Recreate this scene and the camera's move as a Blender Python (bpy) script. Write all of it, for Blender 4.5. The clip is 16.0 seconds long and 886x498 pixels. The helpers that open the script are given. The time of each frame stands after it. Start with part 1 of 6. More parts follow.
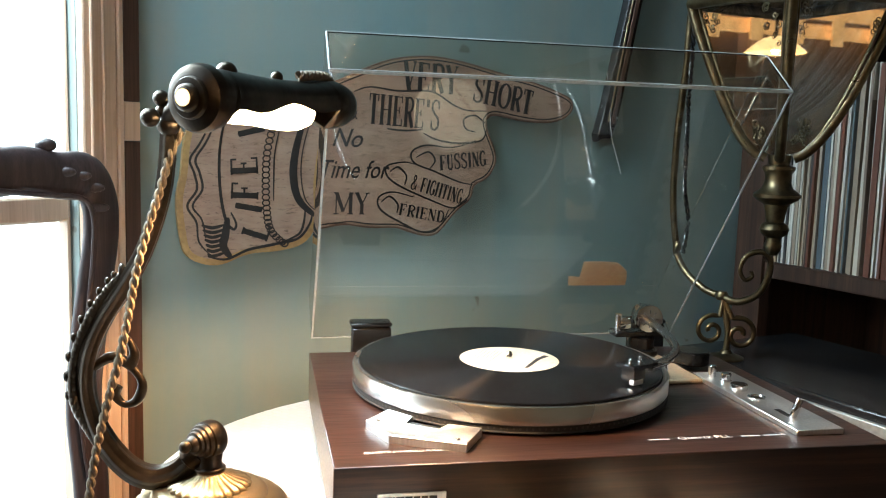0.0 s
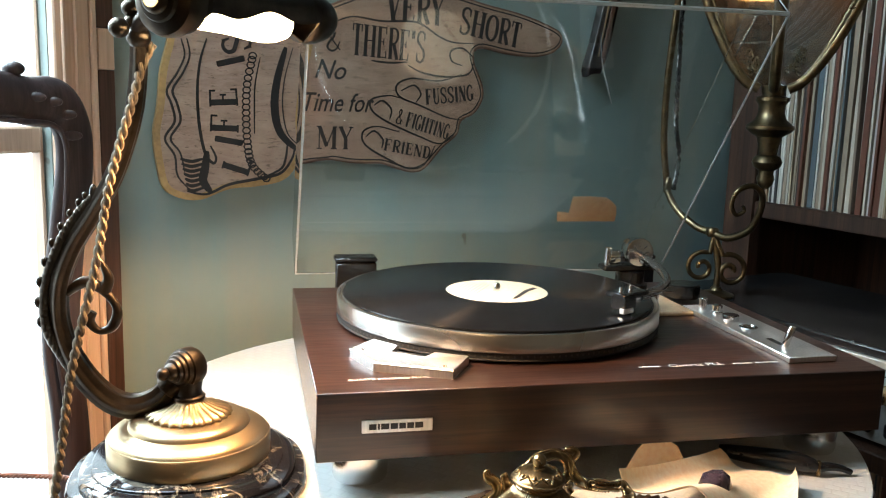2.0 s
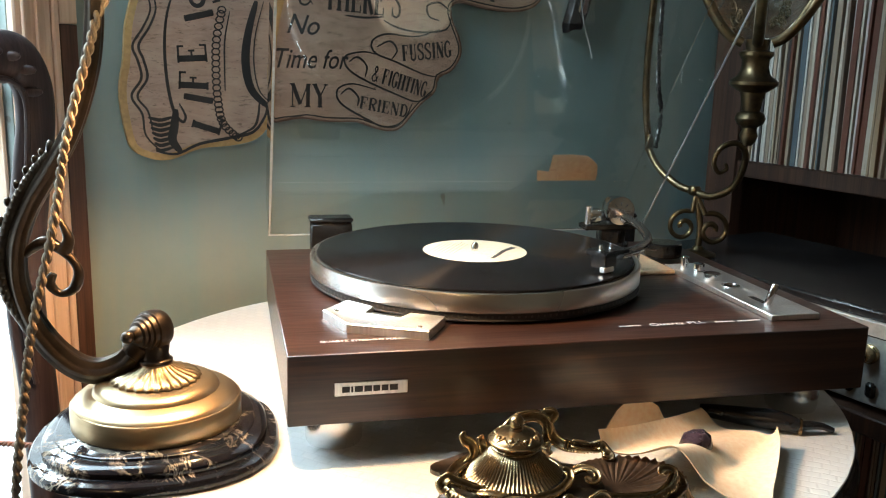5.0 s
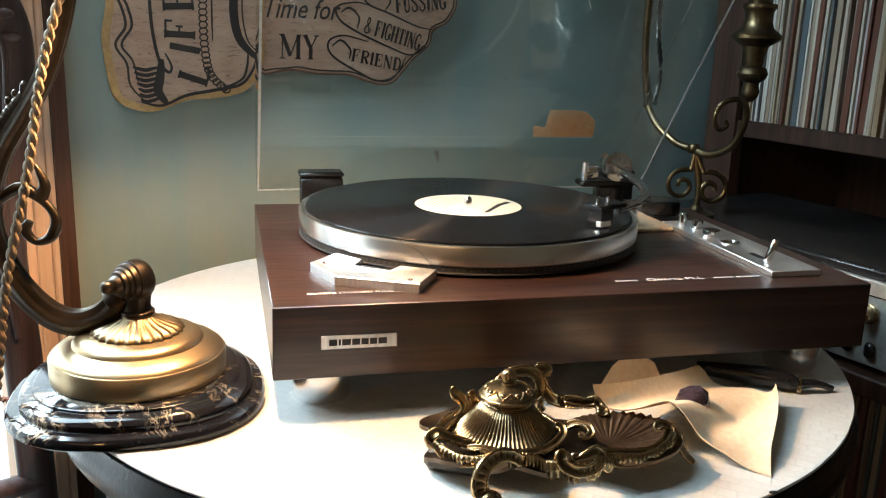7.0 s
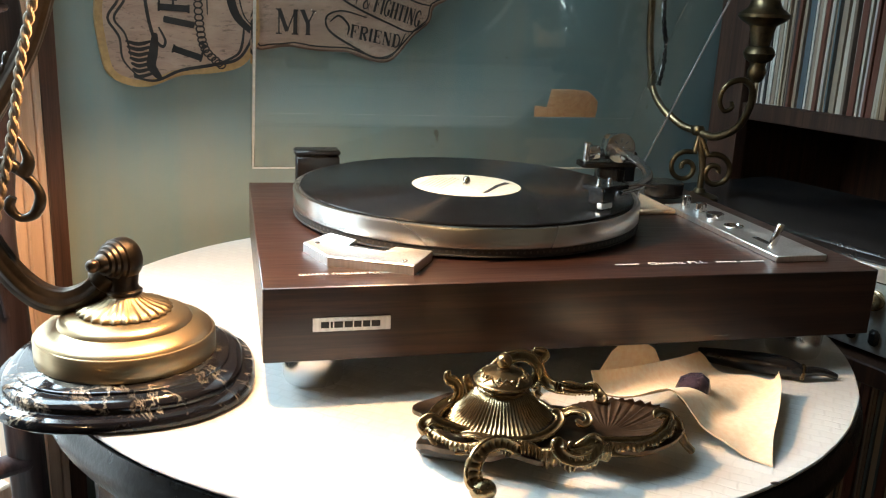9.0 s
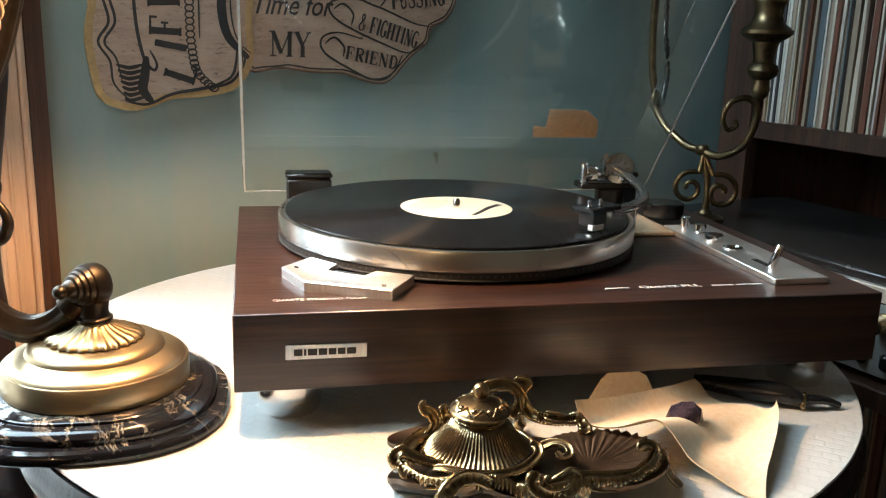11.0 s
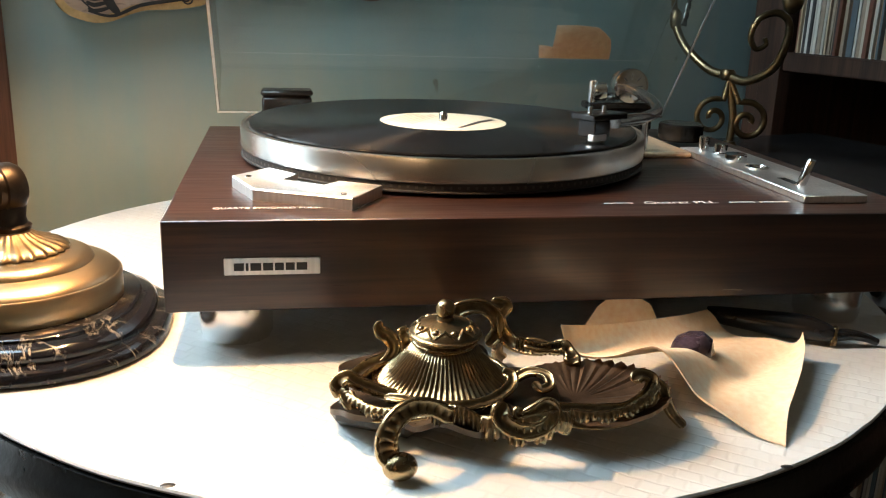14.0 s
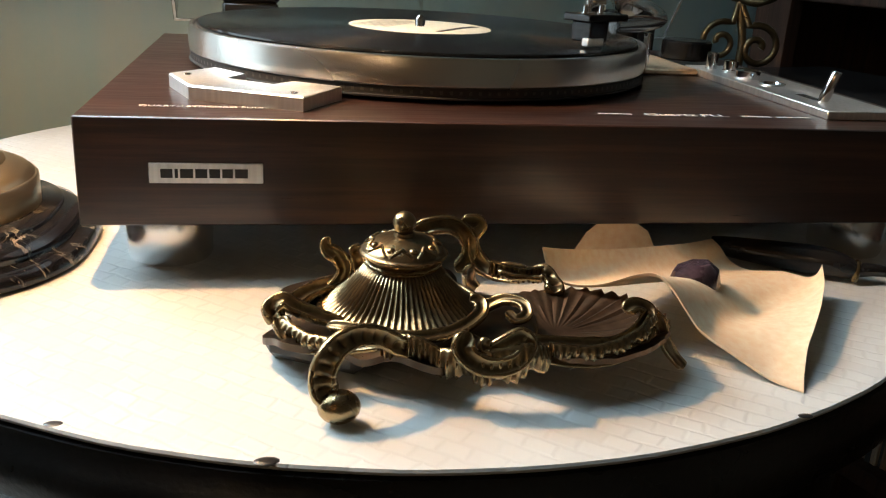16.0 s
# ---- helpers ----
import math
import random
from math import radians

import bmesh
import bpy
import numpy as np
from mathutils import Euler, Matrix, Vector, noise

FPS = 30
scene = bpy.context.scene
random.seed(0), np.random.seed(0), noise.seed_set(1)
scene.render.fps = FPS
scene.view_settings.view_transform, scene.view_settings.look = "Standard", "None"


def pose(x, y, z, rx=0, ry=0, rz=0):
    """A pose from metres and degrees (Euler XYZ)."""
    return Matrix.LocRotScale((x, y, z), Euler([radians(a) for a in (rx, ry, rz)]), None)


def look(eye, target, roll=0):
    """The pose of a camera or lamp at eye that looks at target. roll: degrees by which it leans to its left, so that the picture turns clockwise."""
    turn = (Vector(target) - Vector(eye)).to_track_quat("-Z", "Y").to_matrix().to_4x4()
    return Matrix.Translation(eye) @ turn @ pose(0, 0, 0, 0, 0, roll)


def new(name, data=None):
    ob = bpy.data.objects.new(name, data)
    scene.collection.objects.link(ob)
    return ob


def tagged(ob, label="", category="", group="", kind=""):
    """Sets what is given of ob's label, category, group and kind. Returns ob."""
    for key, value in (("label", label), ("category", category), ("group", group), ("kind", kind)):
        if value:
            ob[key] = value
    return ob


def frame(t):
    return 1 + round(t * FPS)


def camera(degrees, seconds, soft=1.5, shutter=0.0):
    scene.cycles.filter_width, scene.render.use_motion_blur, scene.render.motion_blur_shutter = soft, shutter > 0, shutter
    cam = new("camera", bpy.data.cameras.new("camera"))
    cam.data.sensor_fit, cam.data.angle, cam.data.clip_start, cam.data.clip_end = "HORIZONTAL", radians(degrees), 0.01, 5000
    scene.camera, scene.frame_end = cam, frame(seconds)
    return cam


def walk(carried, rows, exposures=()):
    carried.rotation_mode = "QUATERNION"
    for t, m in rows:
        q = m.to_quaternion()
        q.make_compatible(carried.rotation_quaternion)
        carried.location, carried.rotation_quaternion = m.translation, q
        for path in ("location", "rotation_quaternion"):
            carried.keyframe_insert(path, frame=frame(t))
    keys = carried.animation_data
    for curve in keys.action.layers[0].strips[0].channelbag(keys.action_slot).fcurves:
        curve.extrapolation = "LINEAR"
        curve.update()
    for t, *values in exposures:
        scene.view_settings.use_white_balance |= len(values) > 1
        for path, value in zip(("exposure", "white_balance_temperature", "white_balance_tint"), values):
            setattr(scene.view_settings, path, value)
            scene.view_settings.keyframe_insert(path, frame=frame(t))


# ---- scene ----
EXPOSURES = [(0.0, 0.56), (1.5, 0.42), (3.5, 0.28), (9.0, 0.18), (13.5, 0.14), (16.0, -0.32)]
cam = camera(53.59, 16.0, 1.15)
# seconds; eye x, y, z; pitch, roll, yaw
ROWS = [
    (0, -0.2445, -0.8333, 1.0756, -7.098, -1.779, -11.497),
    (0.5, -0.2391, -0.8293, 1.0676, -7.199, -1.512, -11.431),
    (1, -0.2381, -0.8218, 1.0563, -7.916, -1.507, -11.655),
    (1.5, -0.2404, -0.8187, 1.0512, -9.086, -1.742, -11.915),
    (2, -0.2382, -0.8150, 1.0453, -9.844, -1.713, -12.322),
    (2.5, -0.2394, -0.8105, 1.0433, -10.464, -1.893, -12.661),
    (3, -0.2397, -0.8076, 1.0428, -10.985, -2.113, -12.846),
    (3.5, -0.2380, -0.8060, 1.0417, -11.283, -2.022, -12.981),
    (6, -0.2209, -0.7873, 1.0279, -13.083, -1.478, -13.584),
    (6.5, -0.2195, -0.7827, 1.0228, -13.725, -1.806, -13.585),
    (7, -0.2190, -0.7800, 1.0191, -14.192, -1.960, -13.625),
    (7.5, -0.2142, -0.7758, 1.0140, -14.725, -2.061, -13.768),
    (8, -0.2121, -0.7724, 1.0105, -15.302, -2.212, -13.791),
    (8.5, -0.2129, -0.7683, 1.0120, -15.529, -2.443, -13.619),
    (9, -0.2111, -0.7646, 1.0145, -15.405, -2.487, -13.389),
    (9.5, -0.2049, -0.7611, 1.0133, -15.355, -2.423, -13.082),
    (12, -0.1603, -0.7327, 1.0031, -13.245, -1.651, -10.800),
    (12.5, -0.1534, -0.7192, 0.9932, -13.721, -1.719, -10.107),
    (13, -0.1413, -0.7102, 0.9844, -14.162, -1.587, -9.858),
    (13.5, -0.1331, -0.6991, 0.9703, -14.965, -1.638, -10.000),
    (14, -0.1251, -0.6858, 0.9536, -16.095, -1.852, -10.078),
    (14.5, -0.1234, -0.6735, 0.9399, -17.196, -2.111, -10.199),
    (15, -0.1152, -0.6585, 0.9296, -18.048, -2.264, -10.095),
    (15.5, -0.1054, -0.6429, 0.9200, -18.648, -2.624, -10.073),
    (16, -0.0979, -0.6268, 0.9151, -19.306, -3.054, -10.066),
]
walk(cam, [(t, pose(x, y, z, 90 + pitch, roll, yaw)) for t, x, y, z, pitch, roll, yaw in ROWS], EXPOSURES)

# ---- world
U, V = Vector((0.955, 0.296, 0)), Vector((0.296, -0.955, 0))
CORNER = Vector((0, 0.352, 0))


def room(u, v, z):
    """A place in the room: u along the back wall to the right, v from that wall into the room."""
    return CORNER + U * u + V * v + Vector((0, 0, z))


ROOM = Matrix(((U.x, V.x, 0, CORNER.x), (U.y, V.y, 0, CORNER.y), (0, 0, 1, 0), (0, 0, 0, 1)))

world = bpy.data.worlds.new("world")
scene.world = world
world.use_nodes = True
sky = world.node_tree.nodes.new("ShaderNodeTexSky")
sky.sky_type, sky.sun_disc = "NISHITA", False
sky.sun_elevation, sky.sun_rotation = radians(38), radians(-40)
world.node_tree.links.new(sky.outputs[0], world.node_tree.nodes["Background"].inputs[0])
world.node_tree.nodes["Background"].inputs[1].default_value = 0.12


def area_lamp(name, m, sx, sy, watts, colour):
    data = bpy.data.lights.new(name, "AREA")
    data.shape, data.size, data.size_y, data.energy, data.color = "RECTANGLE", sx, sy, watts, colour
    ob = new(name, data)
    ob.matrix_basis = m
    return ob


# the bright sky outside the window
area_lamp("window_daylight", look((-1.000, 0.590, 1.56), (0.03, -0.30, 0.76)), 0.70, 0.60, 62.0, (0.66, 0.87, 1.0))
# the sky's soft light in the window's opening
area_lamp("window_skylight", look((-0.645, -0.050, 1.74), (0.25, 0.05, 1.28)), 0.34, 0.90, 16.0, (0.64, 0.86, 1.0))
# the pendant over the room behind, seen in the lantern's glass
pendant = bpy.data.lights.new("pendant_light", "POINT")
pendant.energy, pendant.color, pendant.shadow_soft_size = 3.2, (1.0, 0.72, 0.44), 0.015
new("pendant_light", pendant).location = room(-1.40, 1.74, 1.425)
# the desk lamp's filament, at the foot of its bulb
filament = bpy.data.lights.new("bulb_light", "SPOT")
filament.energy, filament.color, filament.shadow_soft_size = 10.5, (1.0, 0.57, 0.26), 0.004
filament.spot_size, filament.spot_blend = radians(156), 0.35
new("bulb_light", filament).matrix_basis = look((-0.2180, -0.1660, 1.0660), (-0.185, -0.200, 0.80))


# ---- materials
def shader(name):
    m = bpy.data.materials.new(name)
    m.use_nodes = True
    n, l = m.node_tree.nodes, m.node_tree.links
    return m, n, l, n["Principled BSDF"]


def coords(n, l, scale=(1, 1, 1), kind="Object"):
    tc = n.new("ShaderNodeTexCoord")
    mp = n.new("ShaderNodeMapping")
    mp.inputs["Scale"].default_value = scale
    l.new(tc.outputs[kind], mp.inputs["Vector"])
    return mp.outputs["Vector"]


def noise_tex(n, l, vec, scale, detail=5, rough=0.55, distort=0.0):
    t = n.new("ShaderNodeTexNoise")
    t.inputs["Scale"].default_value, t.inputs["Detail"].default_value = scale, detail
    t.inputs["Roughness"].default_value, t.inputs["Distortion"].default_value = rough, distort
    l.new(vec, t.inputs["Vector"])
    return t.outputs["Fac"]


def ramp(n, l, fac, stops):
    r = n.new("ShaderNodeValToRGB")
    e = r.color_ramp.elements
    while len(e) < len(stops):
        e.new(0.5)
    for el, (p, c) in zip(e, stops):
        el.position, el.color = p, (*c, 1) if len(c) == 3 else c
    l.new(fac, r.inputs["Fac"])
    return r.outputs["Color"]


def mixed(n, l, fac, a, b, mode="MIX"):
    m = n.new("ShaderNodeMix")
    m.data_type, m.blend_type = "RGBA", mode
    for sock, v in ((0, fac), (6, a), (7, b)):
        if isinstance(v, (int, float)):
            m.inputs[sock].default_value = v
        elif isinstance(v, tuple):
            m.inputs[sock].default_value = (*v, 1)
        else:
            l.new(v, m.inputs[sock])
    return m.outputs[2]


def bumped(n, l, p, height, strength, distance=0.001):
    b = n.new("ShaderNodeBump")
    b.inputs["Strength"].default_value, b.inputs["Distance"].default_value = strength, distance
    l.new(height, b.inputs["Height"])
    l.new(b.outputs["Normal"], p.inputs["Normal"])


def grey(v):
    return (v, v, v)


def plain(name, a, b, rough=0.5, metal=0.0, scale=40.0, bump=0.1, dist=0.0006, stretch=(1, 1, 1), var=0.12, coat=0.0):
    """Two tones by a coarse and a fine noise, with uneven gloss and fine relief."""
    m, n, l, p = shader(name)
    vec = coords(n, l, stretch)
    big, fine = noise_tex(n, l, vec, scale * 0.25), noise_tex(n, l, vec, scale * 4, 3)
    c = mixed(n, l, ramp(n, l, big, [(0.35, grey(0)), (0.68, grey(1))]), a, b)
    c = mixed(n, l, 0.35, c, ramp(n, l, fine, [(0.3, grey(0.25)), (0.7, grey(0.75))]), "OVERLAY")
    l.new(c, p.inputs["Base Color"])
    l.new(ramp(n, l, big, [(0.2, grey(max(0.02, rough - var))), (0.8, grey(min(1, rough + var)))]), p.inputs["Roughness"])
    p.inputs["Metallic"].default_value = metal
    p.inputs["Coat Weight"].default_value = coat
    p.inputs["Coat Roughness"].default_value = 0.12
    bumped(n, l, p, fine, bump, dist)
    return m


def wood(name, dark, mid, light, along="x", rough=0.38, coat=0.0, size=1.0, pores=0.65, relief=0.12, polish=0.2):
    m, n, l, p = shader(name)
    s = {"x": (2.2, 60, 60), "y": (60, 2.2, 60), "z": (60, 60, 2.2)}[along]
    vec = coords(n, l, tuple(v * size for v in s))
    a = noise_tex(n, l, vec, 1.6, 6, 0.62, 0.6)
    b = noise_tex(n, l, vec, 9.0, 3, 0.6)
    c = ramp(n, l, a, [(0.30, dark), (0.50, mid), (0.72, light)])
    c = mixed(n, l, ramp(n, l, b, [(0.45, grey(0.0)), (0.75, grey(pores))]), c, dark)
    l.new(c, p.inputs["Base Color"])
    l.new(ramp(n, l, b, [(0.2, grey(rough - 0.08)), (0.8, grey(rough + 0.12))]), p.inputs["Roughness"])
    p.inputs["Coat Weight"].default_value, p.inputs["Coat Roughness"].default_value = coat, polish
    bumped(n, l, p, b, relief, 0.0004)
    return m


def wall_paint():
    m, n, l, p = shader("teal wall paint")
    vec = coords(n, l, (1, 1, 1))
    streak = noise_tex(n, l, coords(n, l, (7, 7, 0.55)), 1.4, 6, 0.6, 0.3)
    blot = noise_tex(n, l, vec, 2.6, 6, 0.6)
    fine = noise_tex(n, l, vec, 90, 4)
    c = ramp(n, l, blot, [(0.25, (0.152, 0.240, 0.254)), (0.55, (0.210, 0.310, 0.316)), (0.8, (0.260, 0.334, 0.325))])
    c = mixed(n, l, ramp(n, l, streak, [(0.42, grey(0.0)), (0.66, grey(0.50))]), c, (0.32, 0.31, 0.25))
    spots = noise_tex(n, l, vec, 26, 2)
    c = mixed(n, l, ramp(n, l, spots, [(0.735, grey(0.0)), (0.765, grey(0.6))]), c, (0.10, 0.085, 0.06))
    l.new(c, p.inputs["Base Color"])
    l.new(ramp(n, l, streak, [(0.3, grey(0.42)), (0.8, grey(0.62))]), p.inputs["Roughness"])
    bumped(n, l, p, fine, 0.25, 0.0006)
    return m


def glass(name, tint=(0.97, 0.985, 0.98), ior=1.49, rough=0.0):
    m, n, l, p = shader(name)
    p.inputs["Base Color"].default_value = (*tint, 1)
    p.inputs["Transmission Weight"].default_value, p.inputs["IOR"].default_value = 1.0, ior
    p.inputs["Roughness"].default_value = rough
    return m


def glow(name, colour, strength):
    m, n, l, p = shader(name)
    p.inputs["Base Color"].default_value = (*colour, 1)
    p.inputs["Emission Color"].default_value, p.inputs["Emission Strength"].default_value = (*colour, 1), strength
    return m


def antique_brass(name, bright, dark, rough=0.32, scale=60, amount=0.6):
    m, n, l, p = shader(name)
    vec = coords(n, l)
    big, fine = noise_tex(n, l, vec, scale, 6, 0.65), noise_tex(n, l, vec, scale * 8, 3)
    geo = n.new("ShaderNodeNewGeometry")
    # hollows darkened by pointiness: patina, and shade put into the colour
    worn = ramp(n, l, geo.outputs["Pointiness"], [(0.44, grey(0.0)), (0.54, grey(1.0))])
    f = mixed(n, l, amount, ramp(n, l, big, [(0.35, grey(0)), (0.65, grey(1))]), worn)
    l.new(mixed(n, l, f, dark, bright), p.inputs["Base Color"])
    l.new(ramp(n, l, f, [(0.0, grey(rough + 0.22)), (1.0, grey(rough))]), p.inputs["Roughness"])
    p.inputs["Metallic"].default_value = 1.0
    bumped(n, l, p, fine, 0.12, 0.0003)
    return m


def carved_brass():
    """Cast and chased brass: bright ridges, hollows brown from patina and painted-in shade."""
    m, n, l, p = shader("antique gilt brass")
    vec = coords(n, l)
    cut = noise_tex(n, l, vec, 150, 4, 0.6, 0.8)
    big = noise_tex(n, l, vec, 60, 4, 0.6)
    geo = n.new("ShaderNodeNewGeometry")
    # ridges bright, hollows dark: patina with the recesses' shade painted in
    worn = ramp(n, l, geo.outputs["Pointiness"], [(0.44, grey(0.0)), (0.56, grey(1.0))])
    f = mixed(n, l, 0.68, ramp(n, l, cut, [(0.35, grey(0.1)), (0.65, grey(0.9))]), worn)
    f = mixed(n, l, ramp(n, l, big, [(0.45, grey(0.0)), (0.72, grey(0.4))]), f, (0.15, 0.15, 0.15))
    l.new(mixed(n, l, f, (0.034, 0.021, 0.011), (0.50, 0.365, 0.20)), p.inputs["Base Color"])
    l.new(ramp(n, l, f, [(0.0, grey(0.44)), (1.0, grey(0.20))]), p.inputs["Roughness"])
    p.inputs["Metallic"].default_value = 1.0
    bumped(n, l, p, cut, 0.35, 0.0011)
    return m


def brushed(name, colour, rough=0.28, stretch=(400, 400, 6), aniso=0.6, patch=14, grain=0.05, tone=0.82):
    m, n, l, p = shader(name)
    f = noise_tex(n, l, coords(n, l, stretch), 1.0, 4)
    dull = noise_tex(n, l, coords(n, l), patch, 3)
    l.new(mixed(n, l, ramp(n, l, f, [(0.3, grey(0.0)), (0.7, grey(1.0))]), tuple(v * tone for v in colour), colour), p.inputs["Base Color"])
    l.new(ramp(n, l, dull, [(0.3, grey(rough - 0.04)), (0.7, grey(rough + 0.05))]), p.inputs["Roughness"])
    p.inputs["Metallic"].default_value = 1.0
    p.inputs["Anisotropic"].default_value = aniso
    bumped(n, l, p, f, grain, 0.0002)
    return m


def marble():
    m, n, l, p = shader("black veined marble")
    vec = coords(n, l)
    warp = noise_tex(n, l, vec, 22, 6, 0.7, 1.6)
    vein = ramp(n, l, warp, [(0.470, grey(0)), (0.5, grey(1)), (0.530, grey(0))])
    patch = ramp(n, l, noise_tex(n, l, vec, 30, 4), [(0.44, grey(0)), (0.62, grey(1))])
    cloud = ramp(n, l, noise_tex(n, l, vec, 55, 6, 0.7), [(0.6, grey(0)), (0.72, grey(0.6))])
    c = mixed(n, l, mixed(n, l, 1.0, vein, patch, "MULTIPLY"), (0.010, 0.010, 0.013), (0.55, 0.48, 0.38))
    c = mixed(n, l, mixed(n, l, 1.0, cloud, patch, "MULTIPLY"), c, (0.16, 0.13, 0.10))
    l.new(c, p.inputs["Base Color"])
    p.inputs["Roughness"].default_value = 0.11
    bumped(n, l, p, warp, 0.05, 0.001)
    return m


def table_paint():
    m, n, l, p = shader("worn white table paint")
    vec = coords(n, l, (1, 1, 1))
    v = n.new("ShaderNodeTexBrick")
    mp = n.new("ShaderNodeMapping")
    mp.inputs["Rotation"].default_value = (0, 0, radians(38))
    sway = n.new("ShaderNodeTexNoise")
    sway.inputs["Scale"].default_value = 45.0
    l.new(vec, sway.inputs["Vector"])
    add = n.new("ShaderNodeVectorMath")
    add.operation = "MULTIPLY_ADD"
    add.inputs[1].default_value = (0.007, 0.007, 0.0)
    l.new(sway.outputs["Color"], add.inputs[0])
    l.new(vec, add.inputs[2])
    l.new(add.outputs[0], mp.inputs["Vector"])
    l.new(mp.outputs["Vector"], v.inputs["Vector"])
    v.inputs["Brick Width"].default_value, v.inputs["Row Height"].default_value = 0.36, 0.27
    v.inputs["Scale"].default_value, v.inputs["Mortar Size"].default_value, v.inputs["Mortar Smooth"].default_value = 30.0, 0.05, 1.0
    v.inputs["Color1"].default_value, v.inputs["Color2"].default_value, v.inputs["Mortar"].default_value = (0.60, 0.615, 0.605, 1), (0.56, 0.57, 0.56, 1), (0.545, 0.555, 0.545, 1)
    big, fine = noise_tex(n, l, vec, 9, 6, 0.6), noise_tex(n, l, vec, 160, 3)
    c = mixed(n, l, ramp(n, l, big, [(0.4, grey(0.0)), (0.75, grey(0.5))]), v.outputs["Color"], (0.58, 0.56, 0.51))
    chips = noise_tex(n, l, vec, 48, 3)
    c = mixed(n, l, ramp(n, l, chips, [(0.755, grey(0.0)), (0.77, grey(0.8))]), c, (0.07, 0.055, 0.045))
    l.new(c, p.inputs["Base Color"])
    l.new(ramp(n, l, big, [(0.3, grey(0.34)), (0.7, grey(0.52))]), p.inputs["Roughness"])
    bumped(n, l, p, v.outputs["Color"], 0.9, 0.0045)
    return m


def vinyl():
    """Circular grooves round the spindle."""
    m, n, l, p = shader("black grooved vinyl")
    vec = coords(n, l)
    ln = n.new("ShaderNodeVectorMath")
    ln.operation = "LENGTH"
    flat = n.new("ShaderNodeVectorMath")
    flat.operation = "MULTIPLY"
    flat.inputs[1].default_value = (1, 1, 0)
    l.new(vec, flat.inputs[0])
    l.new(flat.outputs[0], ln.inputs[0])
    w = n.new("ShaderNodeTexNoise")
    w.noise_dimensions = "1D"
    w.inputs["Scale"].default_value, w.inputs["Detail"].default_value = 2600.0, 1
    l.new(ln.outputs["Value"], w.inputs["W"])
    l.new(ramp(n, l, w.outputs["Fac"], [(0.3, grey(0.17)), (0.7, grey(0.23))]), p.inputs["Roughness"])
    p.inputs["IOR"].default_value = 1.58
    p.inputs["Base Color"].default_value = (0.006, 0.006, 0.007, 1)
    p.inputs["Anisotropic"].default_value = 1.0
    out = n.new("ShaderNodeVectorMath")
    out.operation = "NORMALIZE"
    l.new(flat.outputs[0], out.inputs[0])
    l.new(out.outputs[0], p.inputs["Tangent"])
    return m


def sign_wood():
    m, n, l, p = shader("weathered printed board")
    vec = coords(n, l, (5, 5, 26))
    a = noise_tex(n, l, vec, 4.0, 6, 0.7, 0.8)
    blot = noise_tex(n, l, coords(n, l), 30, 4)
    c = ramp(n, l, a, [(0.25, (0.24, 0.155, 0.115)), (0.5, (0.335, 0.220, 0.165)), (0.75, (0.41, 0.285, 0.22))])
    worn = noise_tex(n, l, coords(n, l, (16, 16, 60)), 5.0, 4, 0.7)
    c = mixed(n, l, ramp(n, l, worn, [(0.57, grey(0.0)), (0.66, grey(0.75))]), c, (0.10, 0.068, 0.050))
    l.new(mixed(n, l, ramp(n, l, blot, [(0.4, grey(0)), (0.7, grey(0.35))]), c, (0.45, 0.35, 0.25)), p.inputs["Base Color"])
    p.inputs["Roughness"].default_value = 0.62
    bumped(n, l, p, a, 0.1, 0.0005)
    return m


def sleeve_card():
    m, n, l, p = shader("record sleeve card")
    info = n.new("ShaderNodeObjectInfo")
    r = n.new("ShaderNodeValToRGB")
    r.color_ramp.interpolation = "CONSTANT"
    stops = [(0.0, (0.52, 0.40, 0.28)), (0.10, (0.62, 0.55, 0.44)), (0.22, (0.045, 0.04, 0.04)), (0.33, (0.35, 0.27, 0.20)), (0.44, (0.16, 0.055, 0.035)),
             (0.53, (0.50, 0.46, 0.40)), (0.62, (0.10, 0.13, 0.15)), (0.70, (0.44, 0.31, 0.19)), (0.80, (0.66, 0.62, 0.55)), (0.91, (0.22, 0.15, 0.11))]
    e = r.color_ramp.elements
    while len(e) < len(stops):
        e.new(0.5)
    for el, (pos, c) in zip(e, stops):
        el.position, el.color = pos, (*[v * 0.85 for v in c], 1)
    l.new(info.outputs["Random"], r.inputs["Fac"])
    wear = noise_tex(n, l, coords(n, l, (30, 30, 8), "Generated"), 1.2, 6, 0.7)
    c = mixed(n, l, ramp(n, l, wear, [(0.52, grey(0.0)), (0.72, grey(0.6))]), r.outputs["Color"], (0.26, 0.21, 0.16))
    l.new(c, p.inputs["Base Color"])
    p.inputs["Roughness"].default_value = 0.36
    return m


M_WALL = wall_paint()
# dark so that the unseen walls and ceiling bounce little light
M_PLASTER = plain("dark brown plaster", (0.27, 0.20, 0.13), (0.20, 0.145, 0.095), 0.8, scale=12)
M_FLOOR = wood("dark floor boards", (0.05, 0.028, 0.016), (0.11, 0.062, 0.036), (0.17, 0.10, 0.06), "y", 0.4)
M_CASING = wood("varnished pine casing", (0.60, 0.41, 0.29), (0.72, 0.52, 0.38), (0.80, 0.60, 0.46), "z", 0.42)
M_DARKTRIM = wood("stained oak strip", (0.035, 0.018, 0.012), (0.085, 0.040, 0.026), (0.14, 0.07, 0.045), "z", 0.5)
